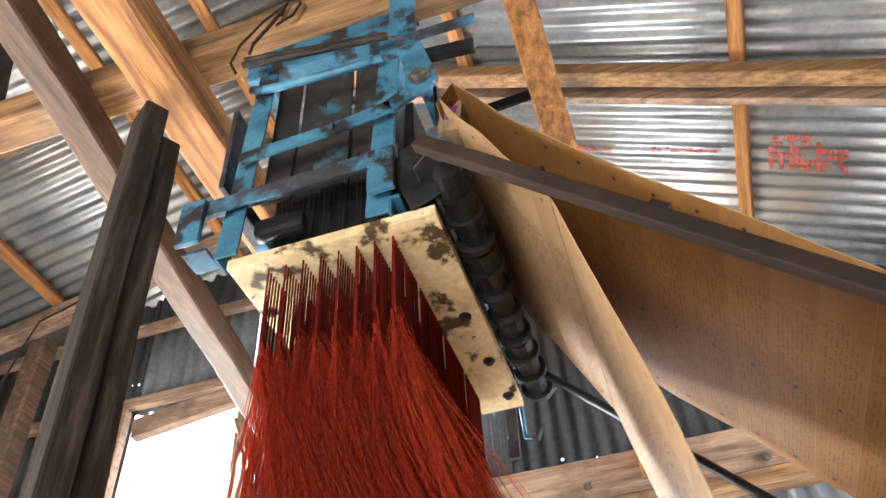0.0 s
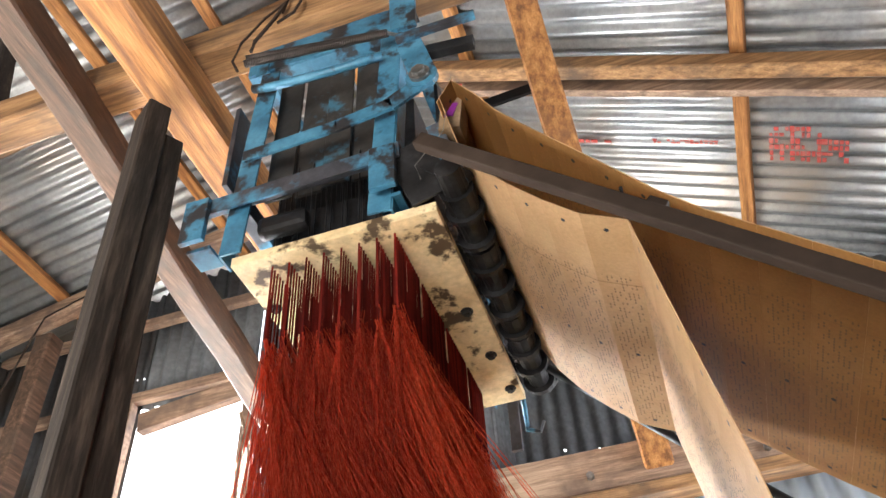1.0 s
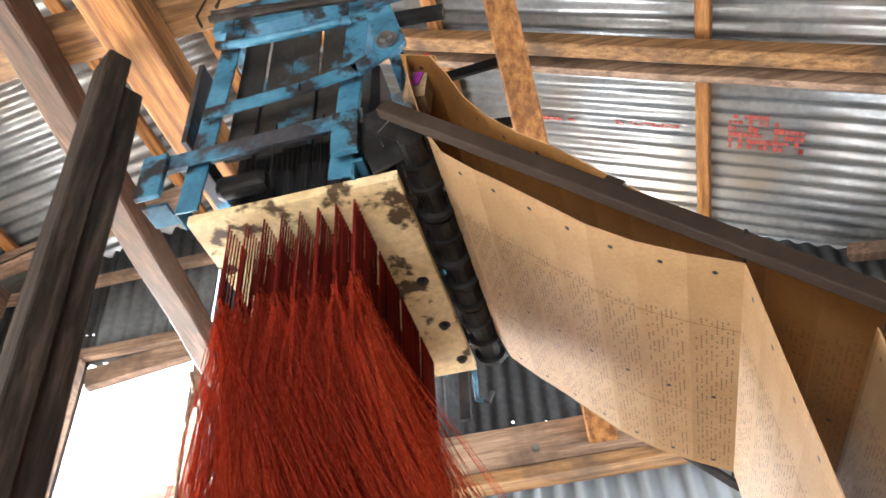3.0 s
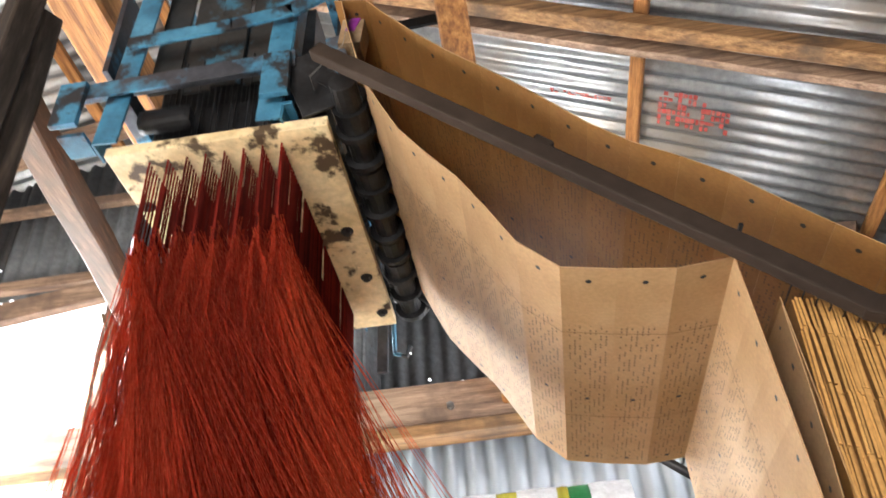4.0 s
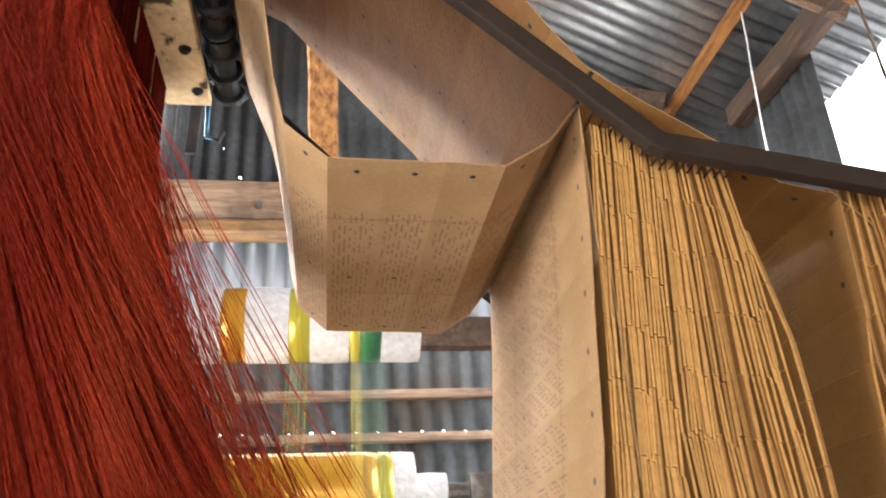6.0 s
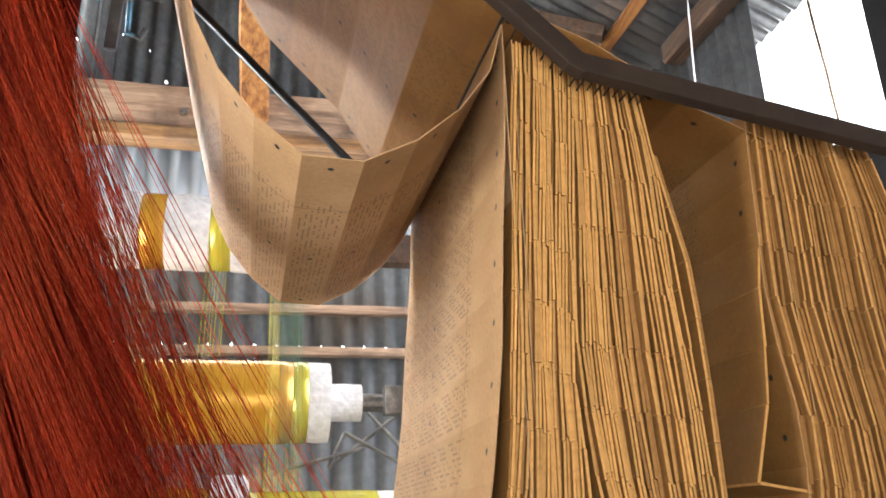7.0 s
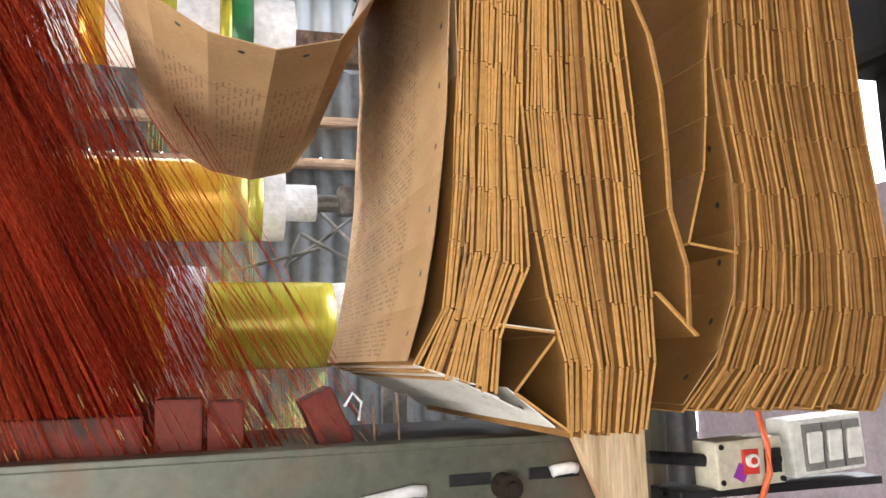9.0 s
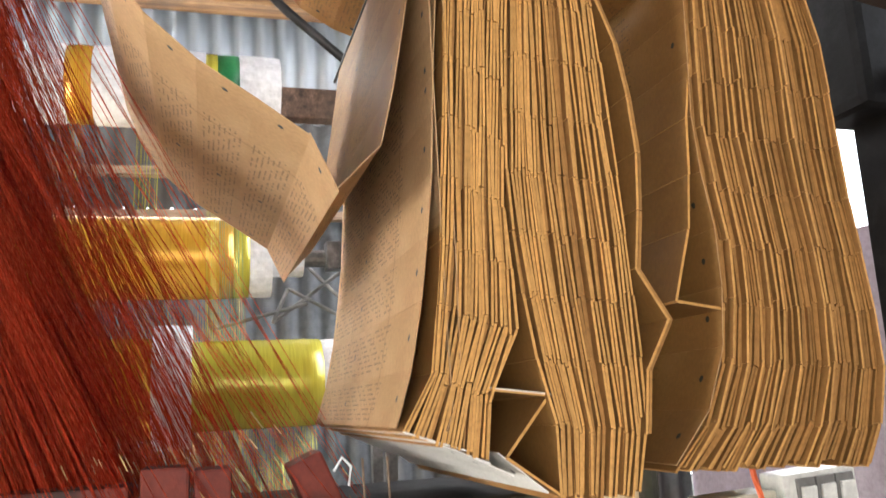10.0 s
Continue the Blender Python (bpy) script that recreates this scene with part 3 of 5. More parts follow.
tagged(finish("card_rail", bm, IRON, smooth=True), "thin black round rail under the far card ends", "rail", "card rails")

# ---------------------------------------------------------------- the card chain
CW, CY0, CY1, CT = 0.0735, 0.842, 1.472, 0.0014
CLEN = CY1 - CY0


def catenary(p, q, length, n=60):
    """Points of a chain of that length hung from p to q in the plane of x and z."""
    h, v = max(q[0] - p[0], 0.012), q[1] - p[1]
    q = (p[0] + h, q[1])
    length = max(length, math.hypot(h, v) * 1.002)
    k = math.sqrt(length * length - v * v) / h
    lo, hi = 1e-4, 60.0
    for _ in range(70):
        mid = (lo + hi) / 2
        if math.sinh(mid) / mid < k:
            lo = mid
        else:
            hi = mid
    a = h / (2 * lo)
    xm = (p[0] + q[0]) / 2 - a * math.asinh(v / (2 * a * math.sinh(h / (2 * a))))
    zm = p[1] - a * math.cosh((p[0] - xm) / a)
    # equal steps of length along the curve
    s0 = a * math.sinh((p[0] - xm) / a)
    pts = []
    for i in range(n + 1):
        s = s0 + length * i / n
        x = xm + a * math.asinh(s / a)
        pts.append((x, zm + a * math.cosh((x - xm) / a)))
    return pts


HOOK = (0.338, 1.842)
LOOP = 1.38
# way of the cards from the store up to the bundle, and over the top of the cylinder
FROM_STORE = [(0.775, 1.12), (0.775, 1.74), (0.74, 1.755), (0.735, 1.12), (0.702, 1.12), (0.702, 1.755), (0.66, 1.755), (0.60, 1.765)]
OVER_TOP = [(-0.150, 2.555), (-0.182, 2.605), (-0.204, 2.612), (-0.214, 2.585)]
HANGING, COMING = [], []


def hangs(t, *pts):
    """The spent cards at a time, from the cylinder down to the sliding wire, as x and z."""
    HANGING.append((t, pts))


def comes(t, *pts):
    """The fresh cards at a time, from the bundle up to the head of the cylinder, as x and z."""
    COMING.append((t, pts))


hangs(0.0, (-0.197, 2.526), (-0.150, 2.455), (-0.118, 2.380), (-0.080, 2.301), (-0.049, 2.236))
hangs(0.5, (-0.200, 2.490), (-0.160, 2.345), (-0.124, 2.305), (-0.043, 2.237), (0.000, 2.189))
hangs(1.0, (-0.185, 2.420), (-0.140, 2.318), (-0.092, 2.264), (-0.030, 2.190), (0.050, 2.147))
hangs(1.5, (-0.185, 2.430), (-0.151, 2.351), (-0.095, 2.260), (-0.034, 2.192), (0.025, 2.147), (0.096, 2.107))
hangs(2.0, (-0.190, 2.400), (-0.171, 2.333), (-0.046, 2.219), (0.095, 2.094), (0.158, 2.046))
hangs(2.5, (-0.190, 2.400), (-0.162, 2.319), (-0.022, 2.193), (0.128, 2.055), (0.199, 1.996))
hangs(4.0, (-0.172, 2.365), (-0.121, 2.241), (-0.064, 2.157), (-0.019, 2.098), (0.026, 1.997), (0.092, 1.931), (0.176, 1.920), (0.238, 1.910), (0.303, 1.917))
hangs(4.5, (-0.168, 2.350), (-0.127, 2.204), (-0.047, 2.107), (0.028, 2.039), (0.058, 1.990), (0.077, 1.927), (0.115, 1.872), (0.186, 1.866), (0.320, 1.896))
hangs(5.0, (-0.165, 2.350), (-0.100, 2.235), (-0.065, 2.094), (-0.020, 2.000), (0.010, 1.919), (0.024, 1.893), (0.086, 1.869), (0.162, 1.852), (0.219, 1.815), (0.336, 1.879))
hangs(5.5, (-0.165, 2.350), (-0.087, 2.139), (-0.008, 2.047), (0.003, 1.923), (0.044, 1.849), (0.080, 1.787), (0.156, 1.783), (0.231, 1.827), (0.338, 1.884))
hangs(6.0, (-0.165, 2.350), (-0.095, 2.170), (-0.058, 1.934), (-0.052, 1.865), (-0.033, 1.820), (0.028, 1.778), (0.097, 1.787), (0.248, 1.781), (0.283, 1.807), (0.338, 1.879))
hangs(7.5, (-0.165, 2.350), (-0.110, 2.050), (-0.037, 1.784), (0.018, 1.705), (0.085, 1.623), (0.146, 1.602), (0.208, 1.636), (0.257, 1.683), (0.325, 1.785), (0.336, 1.870))
hangs(8.0, (-0.165, 2.350), (-0.085, 1.900), (-0.026, 1.705), (0.026, 1.620), (0.040, 1.580), (0.099, 1.565), (0.152, 1.596), (0.212, 1.622), (0.289, 1.673), (0.309, 1.745), (0.332, 1.862))
hangs(8.5, (-0.165, 2.350), (-0.100, 1.900), (-0.070, 1.680), (-0.023, 1.596), (0.030, 1.568), (0.078, 1.549), (0.139, 1.537), (0.206, 1.559), (0.236, 1.606), (0.330, 1.856))
hangs(9.0, (-0.165, 2.350), (-0.100, 1.850), (-0.050, 1.590), (0.000, 1.538), (0.034, 1.517), (0.091, 1.494), (0.174, 1.495), (0.218, 1.530), (0.245, 1.590), (0.328, 1.850))
hangs(9.5, (-0.165, 2.350), (-0.100, 1.850), (-0.060, 1.620), (-0.006, 1.559), (0.028, 1.525), (0.085, 1.486), (0.146, 1.465), (0.223, 1.473), (0.263, 1.529), (0.325, 1.845))
hangs(10.0, (-0.165, 2.350), (-0.095, 1.880), (-0.060, 1.700), (-0.010, 1.619), (0.053, 1.560), (0.112, 1.522), (0.181, 1.481), (0.201, 1.411), (0.259, 1.467), (0.293, 1.650), (0.320, 1.832))
comes(0.0, (0.540, 1.815), (0.420, 1.890), (0.318, 1.965), (0.259, 2.032), (0.187, 2.120), (0.079, 2.236), (-0.009, 2.347), (-0.099, 2.464))
comes(0.5, (0.540, 1.815), (0.420, 1.880), (0.300, 1.956), (0.193, 2.066), (0.136, 2.125), (0.059, 2.214), (-0.029, 2.324), (-0.105, 2.471))
comes(1.0, (0.540, 1.815), (0.420, 1.890), (0.326, 1.967), (0.129, 2.150), (0.050, 2.258), (-0.106, 2.469))
comes(1.5, (0.540, 1.810), (0.400, 1.860), (0.261, 1.949), (0.212, 2.002), (0.147, 2.044), (0.094, 2.099), (-0.085, 2.337), (-0.139, 2.475))
comes(2.0, (0.540, 1.825), (0.430, 1.920), (0.329, 2.000), (0.241, 2.081), (0.182, 2.133), (0.120, 2.200), (0.017, 2.327), (-0.062, 2.435))
comes(2.5, (0.540, 1.810), (0.420, 1.860), (0.318, 1.902), (0.256, 1.940), (0.203, 1.988), (0.100, 2.130), (0.005, 2.252), (-0.084, 2.339), (-0.126, 2.430))
comes(4.0, (0.560, 1.840), (0.483, 1.904), (0.396, 1.989), (0.341, 2.050), (0.277, 2.101), (0.193, 2.158), (0.138, 2.224), (0.062, 2.312), (-0.058, 2.434))
comes(4.5, (0.540, 1.810), (0.450, 1.865), (0.320, 1.899), (0.249, 1.948), (0.199, 2.017), (0.154, 2.054), (0.103, 2.082), (-0.011, 2.170), (-0.105, 2.300))
comes(5.0, (0.540, 1.815), (0.493, 1.860), (0.466, 1.894), (0.407, 1.925), (0.340, 1.956), (0.284, 2.023), (0.210, 2.106), (0.104, 2.288), (-0.060, 2.440))
comes(5.5, (0.540, 1.815), (0.450, 1.872), (0.339, 1.886), (0.256, 1.910), (0.207, 1.942), (0.174, 1.999), (0.140, 2.069), (0.087, 2.121), (-0.090, 2.400))
comes(6.0, (0.540, 1.815), (0.501, 1.841), (0.437, 1.883), (0.372, 1.921), (0.331, 1.975), (0.283, 2.051), (0.203, 2.177), (0.034, 2.375), (-0.080, 2.520))
comes(7.5, (0.540, 1.815), (0.437, 1.870), (0.340, 1.890), (0.267, 1.905), (0.173, 2.058), (0.019, 2.210), (-0.090, 2.420))
comes(8.0, (0.540, 1.815), (0.437, 1.900), (0.316, 1.955), (0.247, 2.022), (0.212, 2.108), (0.019, 2.300), (-0.090, 2.450))
comes(10.0, (0.540, 1.815), (0.437, 1.880), (0.321, 1.915), (0.223, 1.976), (0.100, 2.200), (-0.080, 2.450))


def along(pts, s):
    """The point s metres along a polyline."""
    for p, q in zip(pts, pts[1:]):
        d = math.hypot(q[0] - p[0], q[1] - p[1])
        if s <= d:
            f = s / d
            return (p[0] + (q[0] - p[0]) * f, p[1] + (q[1] - p[1]) * f)
        s -= d
    return pts[-1]


def run_length(pts):
    return sum(math.hypot(q[0] - p[0], q[1] - p[1]) for p, q in zip(pts, pts[1:]))


def resampled(pts, n=40):
    total = run_length(pts)
    return [along(pts, total * i / n) for i in range(n + 1)]


def shape_between(t, table):
    """The curve at a time, gliding from one known shape to the next."""
    for (t0, a), (t1, b) in zip(table, table[1:]):
        if t <= t1:
            f = max(0.0, (t - t0) / (t1 - t0))
            f = f * f * (3 - 2 * f)
            return [(p[0] + (q[0] - p[0]) * f, p[1] + (q[1] - p[1]) * f) for p, q in zip(resampled(a), resampled(b))]
    return resampled(table[-1][1])


def chain_at(t):
    """The whole chain at a time: fresh cards, spent cards, and the loop between the sliding wire and the hook."""
    beat = math.sin(math.pi * t / 0.5) ** 2
    hung = shape_between(t, HANGING)
    n = len(hung) - 1
    hung = [(px, pz - 0.022 * beat * math.sin(math.pi * i / n)) for i, (px, pz) in enumerate(hung)]
    fresh = shape_between(t, COMING)
    n = len(fresh) - 1
    fresh = [(px, pz - 0.05 * beat * math.sin(math.pi * i / n) * (0.3 if i < 0.3 * n else 1.0)) for i, (px, pz) in enumerate(fresh)]
    inc = FROM_STORE + fresh + OVER_TOP + [hung[0]]
    loop = catenary(hung[-1], HOOK, LOOP)
    lean, last = 0.045 * max(0.0, 1 - t / 2.5), len(loop) - 1
    loop = [(px + lean * min(1.0, 3.6 * i / last, 2.4 * (1 - i / last)), pz) for i, (px, pz) in enumerate(loop)]
    return inc, hung, loop


def chain_point(shape, q, length):
    """The point of the chain q metres behind the sliding wire (minus: in the loop ahead of it)."""
    inc, hung, loop = shape
    if q < 0:
        return along(loop, -q * run_length(loop) / LOOP)
    real = run_length(hung)
    if q <= length:
        return along(hung, real * (1 - q / length))
    back = q - length
    total = run_length(inc)
    return along(inc, max(0.0, total - back))


def card_mesh(length=CLEN, width=CW - 0.0003, hole=True):
    """One pattern card with peg holes at its ends: a thin board with chamfered corners."""
    bm = bmesh.new()
    x, y, c = width / 2, length / 2, 0.0012
    ring = [(-x + c, -y), (x - c, -y), (x, -y + c), (x, y - c), (x - c, y), (-x + c, y), (-x, y - c), (-x, -y + c)]
    lo = [bm.verts.new((px, py, -CT / 2)) for px, py in ring]
    hi = [bm.verts.new((px, py, CT / 2)) for px, py in ring]
    bm.faces.new(lo[::-1])
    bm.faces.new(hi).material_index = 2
    for k in range(8):
        bm.faces.new((lo[k], lo[(k + 1) % 8], hi[(k + 1) % 8], hi[k]))
    for py in (-y + 0.03, y - 0.03, 0.05):
        bmesh.ops.create_circle(bm, cap_ends=True, segments=8, radius=0.0042, matrix=pose(0, py, CT / 2 + 0.0003))
        bmesh.ops.create_circle(bm, cap_ends=True, segments=8, radius=0.0042, matrix=pose(0, py, -CT / 2 - 0.0003, 180))
    me = bpy.data.meshes.new("card")
    bm.to_mesh(me)
    bm.free()
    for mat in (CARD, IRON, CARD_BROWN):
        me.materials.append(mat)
    for p in me.polygons:
        if len(p.vertices) == 8 and max(abs(me.vertices[v].co.x) for v in p.vertices) < 0.006:
            p.material_index = 1
    return me


CARD_MESH = card_mesh()
chain = thing("card_chain", "chain of punched kraft cards sagging in a loop from the cylinder", "pattern cards")
N_LOOP = 19
moving_cards = []
for k in range(-N_LOOP, 42):
    ob = new("card", CARD_MESH)
    ob.parent = chain
    moving_cards.append((k, ob))
wire_bm = bmesh.new()
add_rod(wire_bm, (0, CY0 - 0.06, 0), (0, CY1 + 0.06, 0), 0.0030, 6)
sliding_wire = part("wire", wire_bm, IRON, chain, "thin dark support wire")


def xz_pose(p, q):
    ang = math.degrees(math.atan2(q[1] - p[1], q[0] - p[0]))
    return pose((p[0] + q[0]) / 2, (CY0 + CY1) / 2, (p[1] + q[1]) / 2, 0, -ang, 0)


# ---------------------------------------------------------------- hanging bundles
def hung_card_mesh(thick, edge):
    """A card as it hangs folded against its neighbour: printed faces, paler cut edges."""
    bm = bmesh.new()
    add_box(bm, (0, 0, 0), (CW - 0.0012, CLEN, thick))
    me = bpy.data.meshes.new("card")
    bm.to_mesh(me)
    bm.free()
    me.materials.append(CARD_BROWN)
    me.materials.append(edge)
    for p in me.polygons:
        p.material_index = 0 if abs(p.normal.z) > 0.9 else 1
    return me


HUNG = hung_card_mesh(0.0032, EDGE)
HUNG_BROWN = hung_card_mesh(0.0036, EDGE_BROWN)


def strip(parent, profile, seed):
    """One hung run of cards: each a board of its own, with a small step at every joint."""
    rnd = random.Random(seed)
    dy = rnd.uniform(-0.004, 0.004)
    mesh = HUNG
    if rnd.random() < (0.80 if seed >= 300 else 0.34) and seed < 700:
        mesh, dy = HUNG_BROWN, rnd.uniform(0.004, 0.009)
    for p, q in zip(profile, profile[1:]):
        j = rnd.uniform(-0.0006, 0.0006)
        d = math.hypot(q[0] - p[0], q[1] - p[1])
        ob = new("card", mesh)
        m = xz_pose((p[0] + j, p[1]), (q[0] + j, q[1]))
        m.translation.y += dy + rnd.uniform(-0.002, 0.002)
        ob.matrix_world = m @ Matrix.Diagonal((d / CW, 1, rnd.uniform(0.85, 1.1), 1))
        ob.parent = parent


def profile_between(xs, top, bottom, foot=0.06):
    """Card joints from top to bottom; xs maps height to x. The lowest card has the length foot."""
    zs = [bottom, bottom + foot]
    while zs[-1] + CW < top - 0.012:
        zs.append(zs[-1] + CW)
    zs.append(top)
    return [(xs(z), z) for z in reversed(zs)]


def table_x(table):
    def f(z):
        for (z0, a), (z1, b) in zip(table, table[1:]):
            if z >= z1:
                k = min(1.0, max(0.0, (z0 - z) / (z0 - z1)))
                return a + (b - a) * k
        return table[-1][1]
    return f


used = thing("card_bundle", "thick bundle of kraft pattern cards hanging in long folds", "pattern cards", "card bundles")
store = thing("card_bundle", "store of kraft pattern cards in tight folds, bent at foot", "pattern cards", "card bundles")
# left and right outlines of the two halves of the used bundle, top to foot
A_L = table_x([(1.84, 0.341), (1.70, 0.336), (1.57, 0.325), (1.435, 0.317), (1.306, 0.301), (1.207, 0.281), (1.16, 0.265)])
A_S = table_x([(1.835, 0.350), (1.57, 0.333), (1.37, 0.322), (1.275, 0.310), (1.216, 0.303), (1.155, 0.268)])
A_R = table_x([(1.835, 0.425), (1.413, 0.397), (1.288, 0.399), (1.25, 0.396), (1.196, 0.366), (1.12, 0.358)])
B_L = table_x([(1.835, 0.430), (1.42, 0.402), (1.275, 0.417), (1.186, 0.434), (1.150, 0.444), (1.07, 0.441)])
B_R = table_x([(1.80, 0.518), (1.675, 0.534), (1.54, 0.540), (1.40, 0.552), (1.18, 0.557), (1.15, 0.557), (1.07, 0.540)])
n_a, n_b, n_c = 22, 36, 60
for i in range(n_a):
    f = i / (n_a - 1)
    rnd = random.Random(i)
    wob = rnd.uniform(-0.0015, 0.0015)
    top = 1.90 - 0.92 * (A_L(1.83) + (A_R(1.83) - A_L(1.83)) * f - 0.342) + rnd.uniform(-0.004, 0.004)
    prof = profile_between(lambda z: A_S(z) + (A_R(z) - A_S(z)) * f + wob + 0.0012 * math.sin(21 * z + i), min(top, 1.845), 1.155 - 0.035 * f + rnd.uniform(-0.004, 0.004), 0.064 + 0.012 * noise.noise(Vector((i * 0.25, 3.1, 0))) + rnd.uniform(-0.004, 0.004))
    strip(used, prof, i)
for i in range(n_b):
    f = i / (n_b - 1)
    rnd = random.Random(100 + i)
    wob = rnd.uniform(-0.0015, 0.0015)
    top = 1.805 - 0.02 * f + rnd.uniform(-0.004, 0.004)
    prof = profile_between(lambda z: B_L(z) + (B_R(z) - B_L(z)) * f + wob + 0.0012 * math.sin(19 * z + i), top, 1.073 + rnd.uniform(-0.005, 0.005), 0.074 + 0.012 * noise.noise(Vector((i * 0.25, 7.7, 0))) + rnd.uniform(-0.004, 0.004))
    strip(used, prof, 100 + i)
C_L = table_x([(1.775, 0.679), (1.69, 0.674), (1.494, 0.664), (1.369, 0.683), (1.27, 0.681), (1.216, 0.670), (1.14, 0.636), (1.097, 0.590)])
C_R = table_x([(1.745, 0.863), (1.645, 0.885), (1.44, 0.894), (1.316, 0.910), (1.216, 0.915), (1.14, 0.900), (1.08, 0.868)])
for i in range(n_c):
    f = i / (n_c - 1)
    rnd = random.Random(300 + i)
    wob = rnd.uniform(-0.002, 0.002)
    prof = profile_between(lambda z: C_L(z) + (C_R(z) - C_L(z)) * f + wob + 0.0012 * math.sin(17 * z + i), 1.775 - 0.04 * f + rnd.uniform(-0.004, 0.004), 1.096 - 0.012 * f + rnd.uniform(-0.005, 0.005), 0.046 + 0.010 * noise.noise(Vector((i * 0.22, 1.3, 0))) + rnd.uniform(-0.004, 0.004))
    strip(store, prof, 300 + i)
# loose runs between the halves
loose = [
    (used, [(0.397, 1.40), (0.401, 1.33), (0.403, 1.26), (0.370, 1.195)]),
    (used, [(0.440, 1.186), (0.366, 1.196)]),
    (used, [(0.437, 1.184), (0.382, 1.120)]),
    (used, [(0.380, 1.122), (0.444, 1.076)]),
    (store, [(0.668, 1.60), (0.655, 1.525), (0.650, 1.45), (0.642, 1.380), (0.614, 1.290), (0.681, 1.279)]),
]
for i, (owner, prof) in enumerate(loose):
    strip(owner, prof, 700 + i)
# a loose run that stays with the bundle, then swings away from it
SWINGING = []


def swings(t, *pts):
    """The loose run at a time, from its top joint down, as x and z."""
    SWINGING.append((t, pts))


swings(0.0, (0.530, 1.700), (0.545, 1.620), (0.558, 1.543), (0.562, 1.400), (0.561, 1.060))
swings(7.5, (0.530, 1.700), (0.545, 1.620), (0.560, 1.543), (0.564, 1.400), (0.563, 1.060))
swings(8.0, (0.530, 1.700), (0.546, 1.612), (0.569, 1.508), (0.570, 1.352), (0.570, 1.060))
swings(8.5, (0.535, 1.690), (0.560, 1.575), (0.593, 1.466), (0.594, 1.394), (0.618, 1.289), (0.642, 1.170), (0.562, 1.152))
swings(9.0, (0.535, 1.690), (0.550, 1.600), (0.584, 1.530), (0.588, 1.422), (0.587, 1.311), (0.612, 1.243), (0.599, 1.170), (0.562, 1.240))
swings(9.5, (0.535, 1.690), (0.548, 1.601), (0.578, 1.544), (0.586, 1.436), (0.596, 1.330), (0.615, 1.255), (0.562, 1.233), (0.554, 1.140))
swings(10.0, (0.535, 1.690), (0.566, 1.605), (0.578, 1.490), (0.570, 1.382), (0.560, 1.320), (0.603, 1.262), (0.566, 1.225), (0.554, 1.130))
swinging_cards = []
for run in range(2):
    for k in range(8):
        ob = new("card", HUNG_BROWN if run else HUNG)
        ob.parent = used
        swinging_cards.append((run, k, ob))
# full cards on the faces that show
for owner, xs, top, bottom in ((used, A_L, 1.84, 1.16), (store, C_L, 1.775, 1.10)):
    prof = profile_between(lambda z: xs(z) - 0.004, top, bottom)
    for p, q in zip(prof, prof[1:]):
        d = math.hypot(q[0] - p[0], q[1] - p[1])
        ob = new("card", CARD_MESH)
        ob.matrix_world = (xz_pose(p, q) if owner is used else xz_pose(q, p)) @ Matrix.Diagonal((d / CW, 1, 1, 1))
        ob.parent = owner
# undersides of the folds at the foot of the used bundle, window glare put into their pale colour
GLARE_MESH = card_mesh()
GLARE_MESH.materials[0] = GLARE_CARD
GLARE_MESH.materials[2] = GLARE_CARD
for p, q in (((0.440, 1.1875), (0.368, 1.1975)), ((0.372, 1.128), (0.428, 1.082))):
    ob = new("card", GLARE_MESH)
    ob.matrix_world = xz_pose(p, q)
    ob.parent = used
for i in range(3):
    p = (0.268 + 0.026 * i, 1.156 - 0.010 * i)
    q = (0.338 + 0.028 * i, 1.132 - 0.016 * i)
    ob = new("card", GLARE_MESH)
    ob.matrix_world = xz_pose(p, q)
    ob.parent = used
# support wires of the bundles, resting on both rails
for x, z, owner in [(0.35 + 0.012 * i, 1.855 - (0.0109 * i if i < 6 else 0.058 + 0.0018 * i), used) for i in range(15)] + [(0.70 + 0.02 * i, 1.772 - 0.0033 * i, store) for i in range(10)]:
    bm = bmesh.new()
    add_rod(bm, (x, CY0 - 0.035, z), (x, CY1 + 0.035, z), 0.0012, 5)
    part("wire", bm, IRON, owner)

# ---------------------------------------------------------------- the loom head
head = thing("jacquard_machine", "chipped blue and black pattern-loom head hung under the roof beams", "loom head")
CARDBOARD = surface("taped_cardboard", (0.14, 0.09, 0.05), (0.24, 0.16, 0.09), (0.34, 0.24, 0.15), scale=10, fine=80, rough=(0.6, 0.8), bumpy=0.2)
GREASY = surface("greasy_painted_plate", (0.022, 0.022, 0.022), (0.040, 0.038, 0.036), (0.065, 0.06, 0.055), scale=14, fine=80, rough=(0.35, 0.6), metal=0.3, bumpy=0.3, stain=(0.05, 0.16, 0.24), stain_scale=10, stain_at=(0.58, 0.66))
BX0, BX1, BY0, BY1, BZ = -0.648, -0.250, 0.914, 1.558, 2.35


def bar_part(name, a, b, w, h, material, label="", parent=head, bevel=0.0015, up_=(0, 0, 1)):
    bm = bmesh.new()
    add_bar(bm, a, b, w, h, up_, bevel)
    return part(name, bm, material, parent, label)


